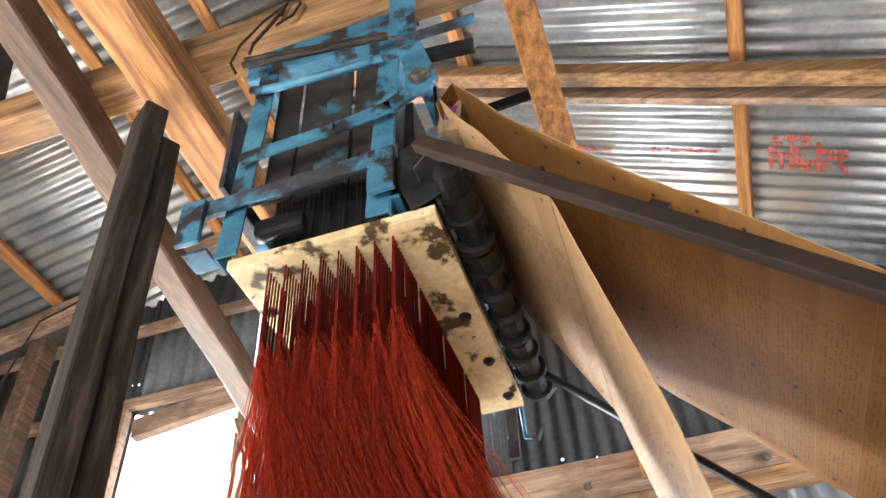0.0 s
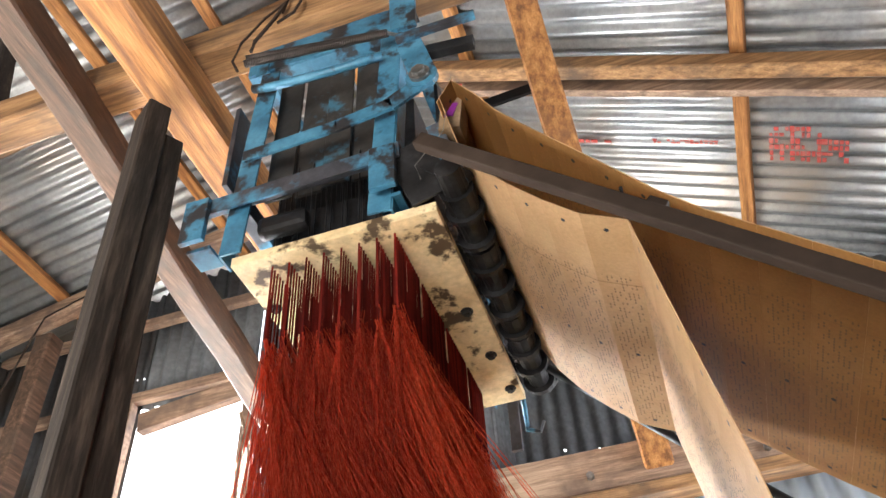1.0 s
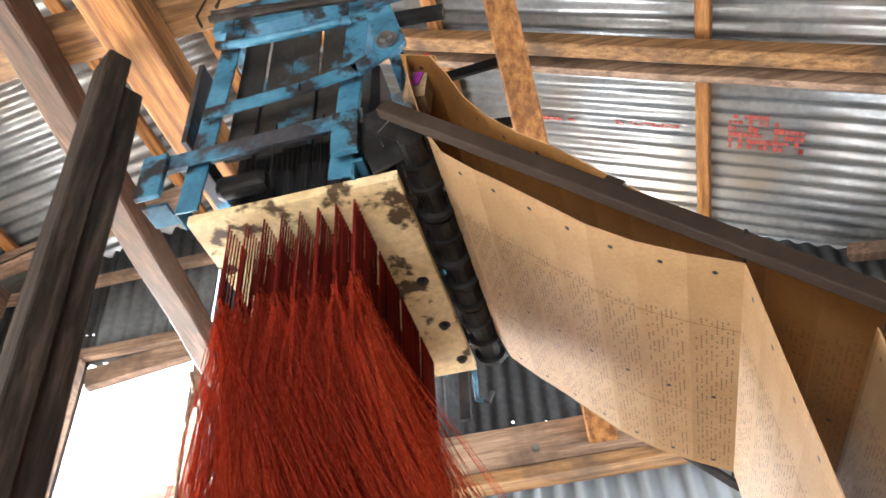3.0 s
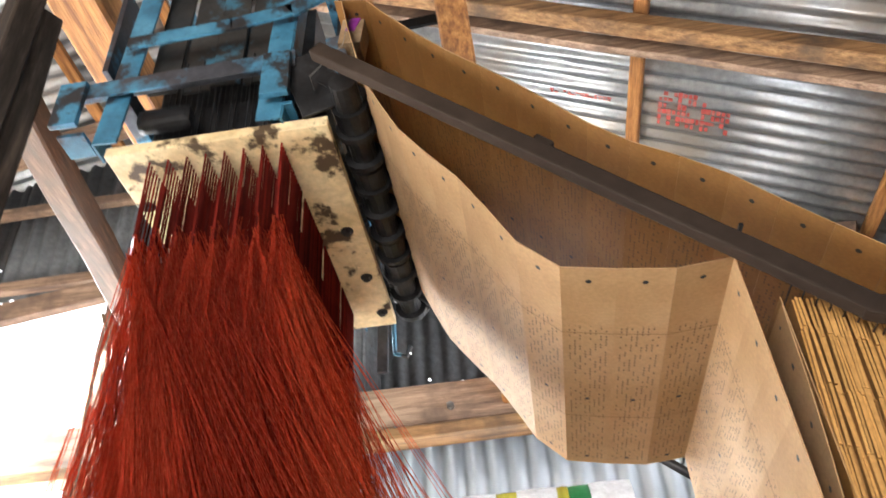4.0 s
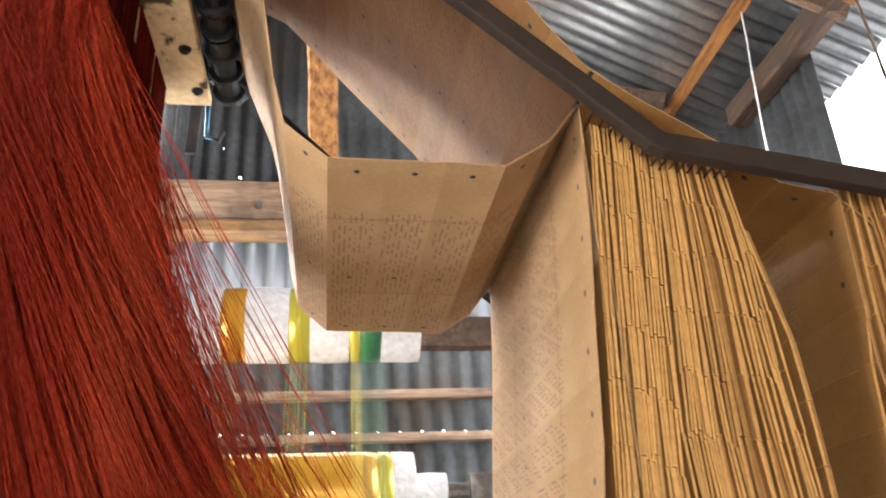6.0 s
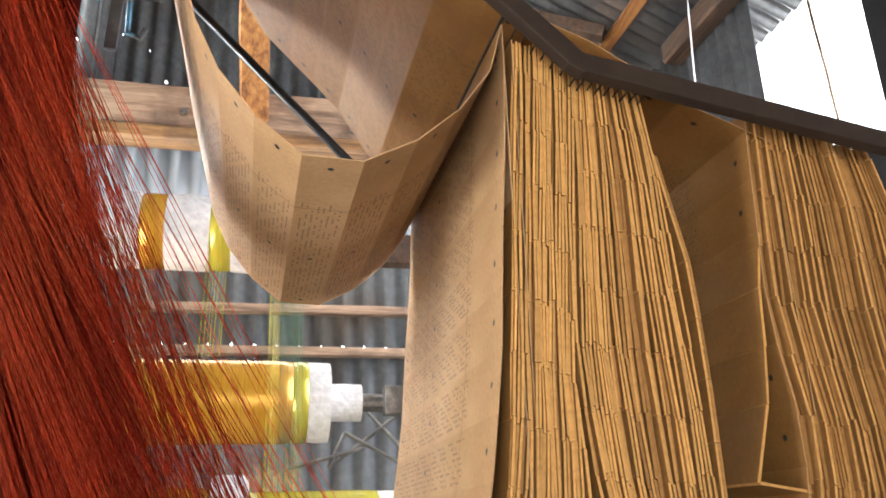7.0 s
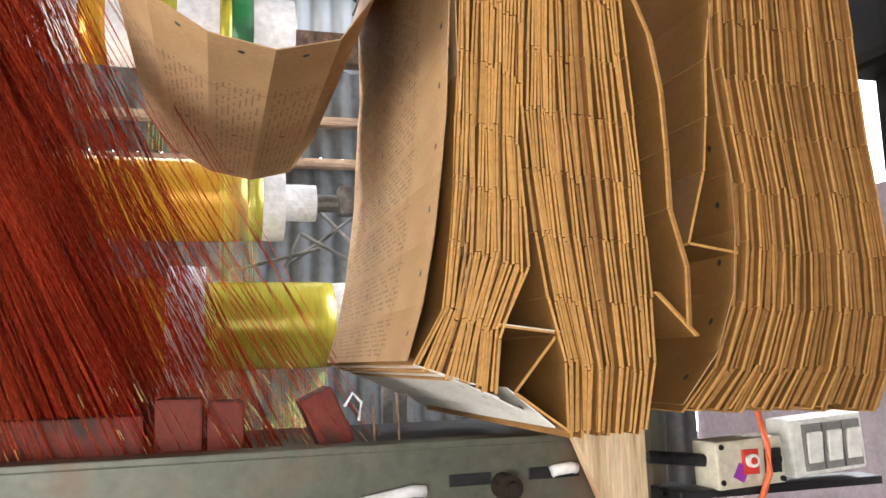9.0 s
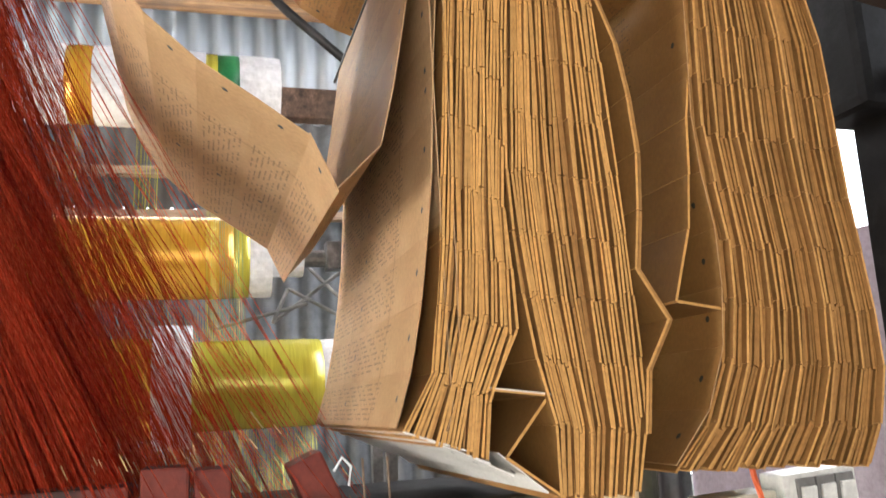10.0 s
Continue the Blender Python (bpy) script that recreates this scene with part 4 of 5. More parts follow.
def angle_part(name, a, b, w, material, label="", flip=1, parent=head):
    """An angle iron from a to b: two flanges."""
    bm = bmesh.new()
    a, b = Vector(a), Vector(b)
    d, s, u = basis(b - a, (0, 1, 0))
    add_bar(bm, a, b, w, 0.005, up=u, bevel=0.001)
    off = s * (w / 2 * flip)
    add_bar(bm, a + off + u * (w / 2), b + off + u * (w / 2), 0.005, w, up=u, bevel=0.001)
    return part(name, bm, material, parent, label)


bm = bmesh.new()
add_box(bm, ((BX0 + BX1) / 2, (BY0 + BY1) / 2, BZ + 0.011), (BX1 - BX0, BY1 - BY0, 0.022), None, 0.002)
board = part("bottom_board", bm, PLY, head, "cream plywood board with dark oil stains")
for x, y in ((-0.283, 1.20), (-0.278, 1.36), (-0.272, 1.50), (-0.625, 1.05), (-0.622, 1.45)):
    bm = bmesh.new()
    add_rod(bm, (x, y, BZ - 0.010), (x, y, BZ), 0.008, 6)
    add_rod(bm, (x, y, BZ - 0.003), (x, y, BZ - 0.001), 0.013, 12)
    part("bolt", bm, IRON, board)
for y in (BY0 - 0.012, BY1 + 0.0):
    for x, flip in ((-0.645, 1), (-0.352, -1)):
        angle_part("upright", (x, y, BZ + 0.02), (x + 0.03, y, 2.93), 0.045, BLUE, "chipped blue angle iron", flip)
angle_part("lower_bar", (-0.735, 0.885, 2.495), (-0.305, 0.885, 2.505), 0.040, BLUE_WORN, "dark steel bar with flaked blue paint")
bar_part("side_plate", (-0.300, 0.89, 2.51), (-0.255, 0.905, 2.375), 0.006, 0.075, IRON, "black steel gusset", up_=(1, 0, 0.4))
for x in (-0.715, -0.335):
    bar_part("clip", (x, 0.875, 2.40), (x, 0.875, 2.51), 0.05, 0.012, BLUE, "blue steel clip", up_=(0, 1, 0))
    bar_part("clip_foot", (x, 0.90, 2.405), (x, 0.955, 2.405), 0.05, 0.008, BLUE)
bm = bmesh.new()
add_bar(bm, (-0.635, 0.878, 2.612), (-0.43, 0.878, 2.622), 0.007, 0.032, bevel=0.001)
add_bar(bm, (-0.435, 0.878, 2.621), (-0.315, 0.878, 2.640), 0.007, 0.034, bevel=0.001)
add_bar(bm, (-0.322, 0.878, 2.636), (-0.235, 0.878, 2.690), 0.007, 0.042, bevel=0.001)
add_rod(bm, (-0.250, 0.872, 2.695), (-0.250, 0.884, 2.695), 0.034, 18)
lever = part("lift_lever", bm, BLUE, head, "bent blue lever with a round eye")
bm = bmesh.new()
add_rod(bm, (-0.252, 0.855, 2.697), (-0.252, 0.90, 2.697), 0.015, 6)
add_rod(bm, (-0.252, 0.864, 2.697), (-0.252, 0.872, 2.697), 0.022, 16)
part("pivot_bolt", bm, STEEL, lever, "worn steel bolt")
bar_part("lever_upright", (-0.245, 0.882, 2.70), (-0.275, 0.882, 2.84), 0.007, 0.055, BLUE, "blue flat link", up_=(1, 0, 0))
bm = bmesh.new()
add_tube(bm, [(-0.64, 0.88, 2.852), (-0.60, 0.875, 2.832), (-0.53, 0.872, 2.818), (-0.45, 0.872, 2.812), (-0.38, 0.875, 2.815), (-0.335, 0.88, 2.822)], 0.010, 8)
part("strap", bm, BLUE, head, "curved blue strap", smooth=True)
for dz, y0 in ((0.0, 0.862), (-0.026, 0.858)):
    bm = bmesh.new()
    a, b = Vector((-0.66, y0, 2.955 + dz)), Vector((-0.315, y0, 2.872 + dz * 0.3))
    d, s, u = basis(b - a)
    turns, n = 84, 84 * 8
    pts = [a.lerp(b, i / n) + 0.0078 * (math.cos(2 * math.pi * i / 8) * s + math.sin(2 * math.pi * i / 8) * u) for i in range(n + 1)]
    add_tube(bm, pts, 0.0019, 4)
    part("spring", bm, SPRING, head, "oily coil spring", smooth=True)
    bm = bmesh.new()
    add_tube(bm, [b, b.lerp(Vector((-0.285, 0.875, 2.862)), 0.5), (-0.285, 0.875, 2.862)], 0.004, 6)
    part("spring_hook", bm, STEEL, head)
bm = bmesh.new()
add_box(bm, (-0.485, 0.93, 3.035), (0.42, 0.010, 0.095), None, 0.002)
add_box(bm, (-0.485, 0.955, 2.99), (0.42, 0.05, 0.008), None, 0.002)
add_box(bm, (-0.485, 0.955, 3.08), (0.42, 0.05, 0.008), None, 0.002)
part("top_channel", bm, BLUE, head, "flaking blue steel channel")
bar_part("top_channel_end", (-0.285, 0.88, 2.90), (-0.285, 0.88, 3.07), 0.012, 0.06, BLUE, up_=(1, 0, 0))
bar_part("hand_lever", (-0.30, 0.872, 2.852), (-0.125, 0.872, 2.852), 0.012, 0.024, BLUE_WORN, "dark flat lever end")
bar_part("hand_lever", (-0.27, 0.90, 2.815), (-0.14, 0.905, 2.805), 0.02, 0.03, IRON, "black greasy bar")
for sy in (1.25, 1.56):
    bar_part("cross_bar", (-0.68, sy, 2.98), (-0.28, sy, 2.98), 0.04, 0.05, BLUE_WORN)
for sx in (-0.655, -0.30):
    bar_part("side_rail", (sx, 0.92, 2.99), (sx, 1.57, 2.99), 0.03, 0.045, BLUE)
    bar_part("side_rail", (sx, 0.92, 2.53), (sx, 1.57, 2.53), 0.03, 0.04, BLUE_WORN)
# knife plates and hook boards inside the head
for i in range(4):
    x = -0.585 + i * 0.062
    bar_part("griffe_plate", (x, 0.945 + 0.008 * (i % 2), 2.535), (x + 0.006, 0.945 + 0.008 * (i % 2), 2.93), 0.058, 0.006, GREASY, "oily dark steel plate", up_=(0, 1, 0))
# added plate: blocks the left light so the upper fresh cards fall in shade
bar_part("side_guard", (-0.238, 0.93, 2.57), (-0.238, 1.56, 2.57), 0.008, 0.36, IRON, "added black plate keeping light off the fresh cards")
bar_part("needle_box", (-0.64, 1.27, 2.70), (-0.32, 1.27, 2.70), 0.46, 0.34, IRON, "black needle box")
lump = bar_part("stone_weight", (-0.605, 0.925, 2.435), (-0.505, 0.93, 2.44), 0.03, 0.045, IRON, "lump of black greased rag", bevel=0.012)
bar_part("back_panel", (-0.70, 0.97, 2.60), (-0.70, 0.97, 2.86), 0.012, 0.10, BLUE_WORN, up_=(0, 1, 0))
bar_part("hook_rack", (-0.605, 1.24, 2.45), (-0.315, 1.24, 2.45), 0.52, 0.14, IRON, "black greasy hook rack")
bm = bmesh.new()
for i in range(8):
    for j in range(26):
        x, y = -0.58 + i * 0.0337, 0.95 + j * 0.0207
        add_rod(bm, (x, y, BZ + 0.022), (x, y, 2.62), 0.0016, 4)
        if j % 5 == 0:
            add_rod(bm, (x, y, 2.56), (x, y, 2.62), 0.003, 5)
tagged(part("hook_bank", bm, IRON, head, "close rows of black wire hooks"), kind="stuff")
# card cylinder at the side of the head
bm = bmesh.new()
add_rod(bm, (-0.212, 0.86, 2.39), (-0.212, 1.56, 2.39), 0.024, 14)
cyl = part("card_cylinder", bm, IRON, head, "black greasy card cylinder", smooth=False)
for i in range(9):
    y = 0.915 + i * 0.073
    bm = bmesh.new()
    r = random.Random(i).uniform(0.023, 0.034)
    add_rod(bm, (-0.212, y, 2.39), (-0.212, y + 0.048, 2.39), r, 12, r * 0.9)
    add_rod(bm, (-0.212, y + 0.050, 2.39), (-0.212, y + 0.062, 2.39), 0.037, 14)
    part("cylinder_block", bm, IRON, cyl)
bm = bmesh.new()
for i in range(46):
    p = Vector((-0.252 + 0.006 * math.sin(i * 0.5), 0.92 + i * 0.0135, 2.415 - 0.0004 * i))
    bmesh.ops.create_icosphere(bm, subdivisions=1, radius=0.0045, matrix=Matrix.Translation(p))
part("chain", bm, STEEL, head, "bright little ball chain")
for y in (0.90, 1.585):
    bar_part("cylinder_arm", (-0.30, y, 2.50), (-0.185, y, 2.385), 0.012, 0.035, IRON)
    bar_part("cylinder_arm", (-0.20, y, 2.38), (-0.24, y, 2.56), 0.012, 0.03, BLUE_WORN, up_=(1, 0, 0))
bm = bmesh.new()
add_tube(bm, [(-0.262, 1.585, 2.41), (-0.262, 1.592, 2.33), (-0.262, 1.60, 2.295), (-0.235, 1.60, 2.285), (-0.225, 1.60, 2.31)], 0.006, 6)
part("hook", bm, BLUE, head, "light blue bent hook")
bar_part("hook_bar", (-0.29, 1.585, 2.24), (-0.285, 1.585, 2.40), 0.012, 0.025, BLUE_WORN, up_=(1, 0, 0))
swing = bar_part("swing_block", (-0.222, 0.905, 2.52), (-0.205, 0.905, 2.645), 0.045, 0.042, CARDBOARD, "brown taped swing block", up_=(1, 0, 0))
bm = bmesh.new()
add_box(bm, (-0.214, 0.8815, 2.57), (0.018, 0.003, 0.036), pose(0, 0, 0, 0, 20, 0), 0.0005)
part("mark", bm, PURPLE, swing, "purple scribble")
bm = bmesh.new()
add_box(bm, (-0.205, 0.8815, 2.632), (0.036, 0.003, 0.014), None, 0.0005)
part("tape", bm, RED, swing, "red tape")
bm = bmesh.new()
add_tube(bm, [(-0.245, 0.88, 2.72), (-0.20, 0.87, 2.60), (-0.215, 0.87, 2.50), (-0.275, 0.88, 2.44), (-0.265, 0.88, 2.40)], 0.0012, 4)
part("wire", bm, STEEL, head)

# ---- wire lashed to the tie beam
bm = bmesh.new()
pts = [(-0.60, 0.885, 3.16), (-0.585, 0.88, 3.215), (-0.56, 0.885, 3.22), (-0.545, 0.875, 3.17), (-0.56, 0.873, 3.12), (-0.60, 0.87, 3.09)]
add_tube(bm, pts, 0.004, 5)
add_tube(bm, [(-0.585, 0.88, 3.20), (-0.64, 0.875, 3.14), (-0.69, 0.87, 3.05), (-0.705, 0.87, 2.98), (-0.685, 0.87, 2.93)], 0.0035, 5)
add_tube(bm, [(-0.59, 0.88, 3.19), (-0.615, 0.876, 3.12), (-0.655, 0.872, 3.04), (-0.66, 0.872, 3.00)], 0.005, 5)
tagged(finish("lashing", bm, RAIL), "frayed brown cord knotted round the tie beam", "cord")

# ---------------------------------------------------------------- harness
harness = thing("harness", "red harness cords fanning out from the board over the loom", "harness cords")
HX = [-0.577 + i * 0.0341 for i in range(8)]
# four blocks of holes with a narrow plain strip between them
HY = [0.942 + j * 0.0105 + 0.012 * (j // 13) for j in range(50)]
NECK = 2.165


def thread(bm, pts, r, taper=1.0):
    rings = []
    for k, p in enumerate(pts):
        r = r if k == 0 else r * taper
        rings.append([bm.verts.new((p[0] + r * cx, p[1] + r * cy, p[2])) for cx, cy in ((1, 0), (-0.5, 0.87), (-0.5, -0.87))])
    for a, b in zip(rings, rings[1:]):
        for k in range(3):
            bm.faces.new((a[k], a[(k + 1) % 3], b[(k + 1) % 3], b[k]))


rnd = random.Random(5)
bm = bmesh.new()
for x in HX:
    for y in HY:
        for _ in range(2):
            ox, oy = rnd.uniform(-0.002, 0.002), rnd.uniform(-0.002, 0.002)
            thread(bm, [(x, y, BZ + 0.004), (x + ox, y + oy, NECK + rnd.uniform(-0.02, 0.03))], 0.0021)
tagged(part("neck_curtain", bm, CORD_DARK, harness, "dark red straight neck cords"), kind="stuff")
REPEATS = 8
FX0, FX1, FY0, FY1, FZ = -0.98, 0.40, 1.17, 1.50, 0.93
fans = []
glint_places = []
for g in range(2):
    bm = bmesh.new()
    for i, x in enumerate(HX):
        for j, y in enumerate(HY):
            if j % 2 != g:
                continue
            for r in range(REPEATS):
                if rnd.random() < (0.0, 0.0, 0.0, 0.0, 0.0, 0.2, 0.6, 0.9)[r]:
                    continue
                tx = FX0 + (FX1 - FX0) * (r + (49 - j) / 50 + rnd.uniform(-0.12, 0.12)) / REPEATS
                ty = FY0 + (FY1 - FY0) * i / 7 + rnd.uniform(-0.01, 0.01)
                z0 = NECK + rnd.uniform(-0.03, 0.03)
                a = Vector((x + rnd.uniform(-0.004, 0.004), y + rnd.uniform(-0.003, 0.003), z0))
                b = Vector((tx, ty, FZ))
                m1 = a.lerp(b, 0.5) + Vector((rnd.uniform(-0.004, 0.004), rnd.uniform(-0.004, 0.004), 0))
                thread(bm, [a, m1, b], 0.00075, 1.0)
                if i < 4 and r > 1 and rnd.random() < 0.7:
                    glint_places.append((m1, b))
                for _ in range((3, 3, 3, 2, 2, 1, 0, 0)[r]):
                    side = Vector((rnd.uniform(-0.09, 0.09), rnd.uniform(-0.05, 0.05), 0))
                    thread(bm, [a + side * 0.05, m1 + side * 0.52, b + side], 0.00070, 1.0)
    fans.append(tagged(part("harness_fan", bm, CORD, harness, "bright red cords fanning out"), kind="stuff"))
# pale strokes near the cords' feet: glints of bright yarn behind, put into shapes
bm = bmesh.new()
for m1, b in glint_places:
    k = rnd.uniform(0.58, 0.98)
    thread(bm, [m1.lerp(b, k), m1.lerp(b, k + rnd.uniform(0.015, 0.04))], rnd.uniform(0.0006, 0.0011))
tagged(part("eye_scatter", bm, CORD_GLINT, harness, "pale gold strokes standing for glints between the cords"), kind="stuff")
comber = thing("comber_board", "dark red slatted comber board over the warp", "comber board")
for x0, x1, y, z in ((-1.4, -0.025, 1.20, 1.062), (-0.012, 0.050, 1.20, 1.082), (0.056, 0.105, 1.21, 1.076)):
    bm = bmesh.new()
    add_box(bm, ((x0 + x1) / 2, y, z), (x1 - x0, 0.08, 0.072), None, 0.004)
    part("slat", bm, COMBER, comber)
bm = bmesh.new()
add_box(bm, (0.222, 1.22, 1.078), (0.05, 0.08, 0.085), pose(0, 0, 0, 0, -24, 0), 0.004)
part("end_block", bm, COMBER, comber)

# ---------------------------------------------------------------- warp rollers behind
def roller(label, y, z, bands, shaft):
    ob = thing("warp_roller", label, "yarn roller", "warp rollers")
    for nm, mat, x0, x1, r, lab in bands:
        bm = bmesh.new()
        n = 28
        rings = []
        steps = max(2, int((x1 - x0) / 0.03))
        for k in range(steps + 1):
            x = x0 + (x1 - x0) * k / steps
            rr = r * (0.985 if k in (0, steps) else 1.0)
            ring = []
            for a in range(n):
                th = 2 * math.pi * a / n
                w = rr * (1 + (0.03 * noise.noise(Vector((x * 20, math.cos(th) * 2, math.sin(th) * 2))) if mat is PAPER else 0.0))
                ring.append(bm.verts.new((x, y + w * math.cos(th), z + w * math.sin(th))))
            rings.append(ring)
        for p, q in zip(rings, rings[1:]):
            for k in range(n):
                bm.faces.new((p[k], p[(k + 1) % n], q[(k + 1) % n], q[k]))
        bm.faces.new(rings[0])
        bm.faces.new(rings[-1][::-1])
        part(nm, bm, mat, ob, lab, smooth=mat is not PAPER)
    bm = bmesh.new()
    add_rod(bm, (shaft[0], y, z), (shaft[1], y, z), 0.022, 12)
    part("shaft", bm, STEEL, ob, "grey steel shaft")
    return ob


roller("white-wrapped yarn roller with gold and green bands", 2.0, 1.985, [
    ("paper_wrap", PAPER, -0.34, -0.245, 0.098, ""), ("yarn_band", GOLD, -0.245, -0.186, 0.096, "gold yarn band"), ("paper_wrap", PAPER, -0.186, -0.080, 0.098, ""),
    ("yarn_band", LIME, -0.080, -0.028, 0.096, "olive gold yarn band"), ("paper_wrap", PAPER, -0.028, 0.07, 0.098, ""), ("yarn_band", LIME, 0.07, 0.098, 0.096, "olive gold yarn band"),
    ("yarn_band", GREEN, 0.098, 0.15, 0.095, "bright green yarn band"), ("paper_wrap", PAPER, 0.15, 0.25, 0.097, ""), ("paper_wrap", PAPER, -0.9, -0.36, 0.08, "")], (-1.3, 0.56))
roller("roller wound with shiny golden yarn, ends in white paper", 2.0, 1.558, [
    ("yarn", GOLD, -0.95, 0.135, 0.100, ""), ("yarn_band", LIME, 0.135, 0.172, 0.099, "olive yarn edge"), ("paper_wrap", PAPER, 0.172, 0.225, 0.098, "crumpled white paper"), ("paper_wrap", PAPER, 0.225, 0.305, 0.046, "twisted white paper")], (-1.3, 0.62))
roller("roller wound with shiny olive-gold yarn, ends in white paper", 1.80, 1.245, [
    ("yarn", LIME, 0.045, 0.313, 0.095, ""), ("paper_wrap", PAPER, -0.03, 0.045, 0.13, ""), ("paper_wrap", PAPER, 0.313, 0.355, 0.094, ""), ("yarn", GOLD, -0.95, -0.03, 0.105, "golden yarn")], (-1.3, 0.55))
for x0, x1, zt, zb, y, mat, n in ((-0.245, -0.186, 1.985, 1.62, 1.90, GOLD, 12), (-0.08, -0.028, 1.985, 1.62, 1.90, LIME, 12), (0.07, 0.098, 1.985, 1.30, 1.90, LIME, 8), (0.098, 0.15, 1.985, 1.30, 1.90, GREEN, 12),
                                (-0.9, 0.17, 1.558, 1.05, 2.10, GOLD, 260), (0.05, 0.31, 1.245, 0.95, 1.895, LIME, 90), (-0.95, 0.05, 1.245, 0.95, 1.905, GOLD, 240), (-0.3, 0.3, 1.06, 0.95, 1.55, CORD, 60)):
    ob = tagged(new("yarn_sheet"), "thin sheet of separate silk yarns running down to the loom", "yarn")
    bm = bmesh.new()
    for k in range(n):
        x = x0 + (x1 - x0) * (k + 0.5) / n
        thread(bm, [(x, y, zt), (x + rnd.uniform(-0.004, 0.004), y - 0.12 + rnd.uniform(-0.01, 0.01), zb)], 0.0005)
    tagged(part("yarn_veil", bm, mat, ob), kind="stuff")
# stand that holds the rollers
stand = thing("roller_stand", "grey painted steel stand with crossed braces behind the loom", "stand")
for x in (0.50, -1.25):
    for y in (1.95, 2.1):
        bm = bmesh.new()
        add_bar(bm, (x, y, 0), (x, y, 2.12), 0.03, 0.03, up=(1, 0, 0), bevel=0.002)
        part("upright", bm, STEEL if x > 0 else IRON, stand)
for a, b in (((0.25, 2.15, 1.42), (0.52, 2.15, 1.62)), ((0.30, 2.15, 1.60), (0.60, 2.15, 1.30)), ((0.10, 2.12, 1.40), (0.33, 2.12, 1.46)), ((0.28, 2.12, 1.50), (0.24, 2.12, 1.41)), ((0.28, 2.12, 1.50), (0.50, 2.12, 1.38))):
    bm = bmesh.new()
    add_rod(bm, a, b, 0.005, 8)
    part("brace", bm, STEEL, stand, "pale painted rod")
bm = bmesh.new()
add_bar(bm, (0.36, 1.98, 1.56), (0.62, 1.98, 1.565), 0.05, 0.07, bevel=0.003)
part("bearing_arm", bm, STEEL, stand)
bm = bmesh.new()
add_bar(bm, (0.22, 1.98, 1.955), (0.52, 1.98, 1.955), 0.05, 0.08, bevel=0.003)
part("bearing_arm", bm, W_PINK_Y, stand)

# ---------------------------------------------------------------- loom frame
loom = thing("loom_frame", "grey-green painted steel loom side rail with slots and bolts", "loom")
for nm, c, size in (("top_flange", (-0.55, 1.105, 1.046), (2.4, 0.055, 0.010)), ("side_web", (-0.55, 1.082, 0.955), (2.4, 0.010, 0.175)), ("rail_foot", (-0.55, 1.10, 0.865), (2.4, 0.05, 0.012)), ("rear_web", (-0.55, 1.62, 0.93), (2.4, 0.03, 0.20))):
    bm = bmesh.new()
    add_box(bm, c, size, None, 0.002)
    part(nm, bm, LOOM_GREEN, loom)
for x, y in ((0.60, 1.12), (-1.7, 1.12), (0.60, 1.6), (-1.7, 1.6)):
    bm = bmesh.new()
    add_box(bm, (x, y, 0.47), (0.07, 0.05, 0.94), None, 0.004)
    part("leg", bm, LOOM_GREEN, loom)
bm = bmesh.new()
add_rod(bm, (0.70, 1.16, 0.0), (0.70, 1.16, 1.10), 0.045, 18)
part("column", bm, LOOM_GREEN, loom, "round dark green column", smooth=False)
bm = bmesh.new()
add_rod(bm, (0.447, 1.045, 0.987), (0.447, 1.078, 0.987), 0.018, 14)
add_rod(bm, (0.447, 1.035, 0.987), (0.447, 1.046, 0.987), 0.009, 6)
part("knob", bm, RAIL, loom, "rusty brown adjusting nut")
for x0, x1, z in ((0.37, 0.43, 0.998), (0.12, 0.20, 0.978), (0.485, 0.56, 1.000)):
    bm = bmesh.new()
    add_box(bm, ((x0 + x1) / 2, 1.0755, z), (x1 - x0, 0.004, 0.016), None, 0.001)
    part("slot", bm, IRON, loom, "dark slot")
# white glare on curved parts at the slots, modelled as smooth white pieces
for x0, x1, z0, z1, r in ((0.245, 0.335, 0.978, 0.988, 0.008), (0.515, 0.553, 1.001, 1.004, 0.008)):
    bm = bmesh.new()
    add_tube(bm, [(x0, 1.068, z0), (x0 + 0.2 * (x1 - x0), 1.066, z0 + 0.003), (x0 + 0.8 * (x1 - x0), 1.066, z1 + 0.002), (x1, 1.068, z1)], r, 10)
    part("peg", bm, PAPER, loom, "smooth white curved piece holding the glare at a slot", smooth=True)
for x in (0.22, 0.255):
    bm = bmesh.new()
    add_rod(bm, (x + 0.06, 1.13, 1.05), (x + 0.058, 1.13, 1.115), 0.0018, 6)
    part("pin", bm, TWINE, loom)
bm = bmesh.new()
add_tube(bm, [(0.24, 1.14, 1.10), (0.25, 1.13, 1.118), (0.262, 1.13, 1.105), (0.258, 1.13, 1.08)], 0.0022, 5)
part("loop_of_string", bm, PAPER, loom, "white string loop")
bm = bmesh.new()
add_box(bm, (0.35, 1.45, 1.00), (0.5, 0.40, 0.07), None, 0.006)
part("breast_casting", bm, IRON, loom, "black oily casting")
plank = thing("plank", "pale split plank standing against the loom rail", "plank")
bm = bmesh.new()
vs = [(0.533, 1.068), (0.645, 1.062), (0.645, 0.30), (0.622, 0.30), (0.612, 0.88)]
lo = [bm.verts.new((x, 1.035, z)) for x, z in vs]
hi = [bm.verts.new((x, 1.060, z)) for x, z in vs]
bm.faces.new(lo)
bm.faces.new(hi[::-1])
for k in range(5):
    bm.faces.new((lo[k], lo[(k + 1) % 5], hi[(k + 1) % 5], hi[k]))
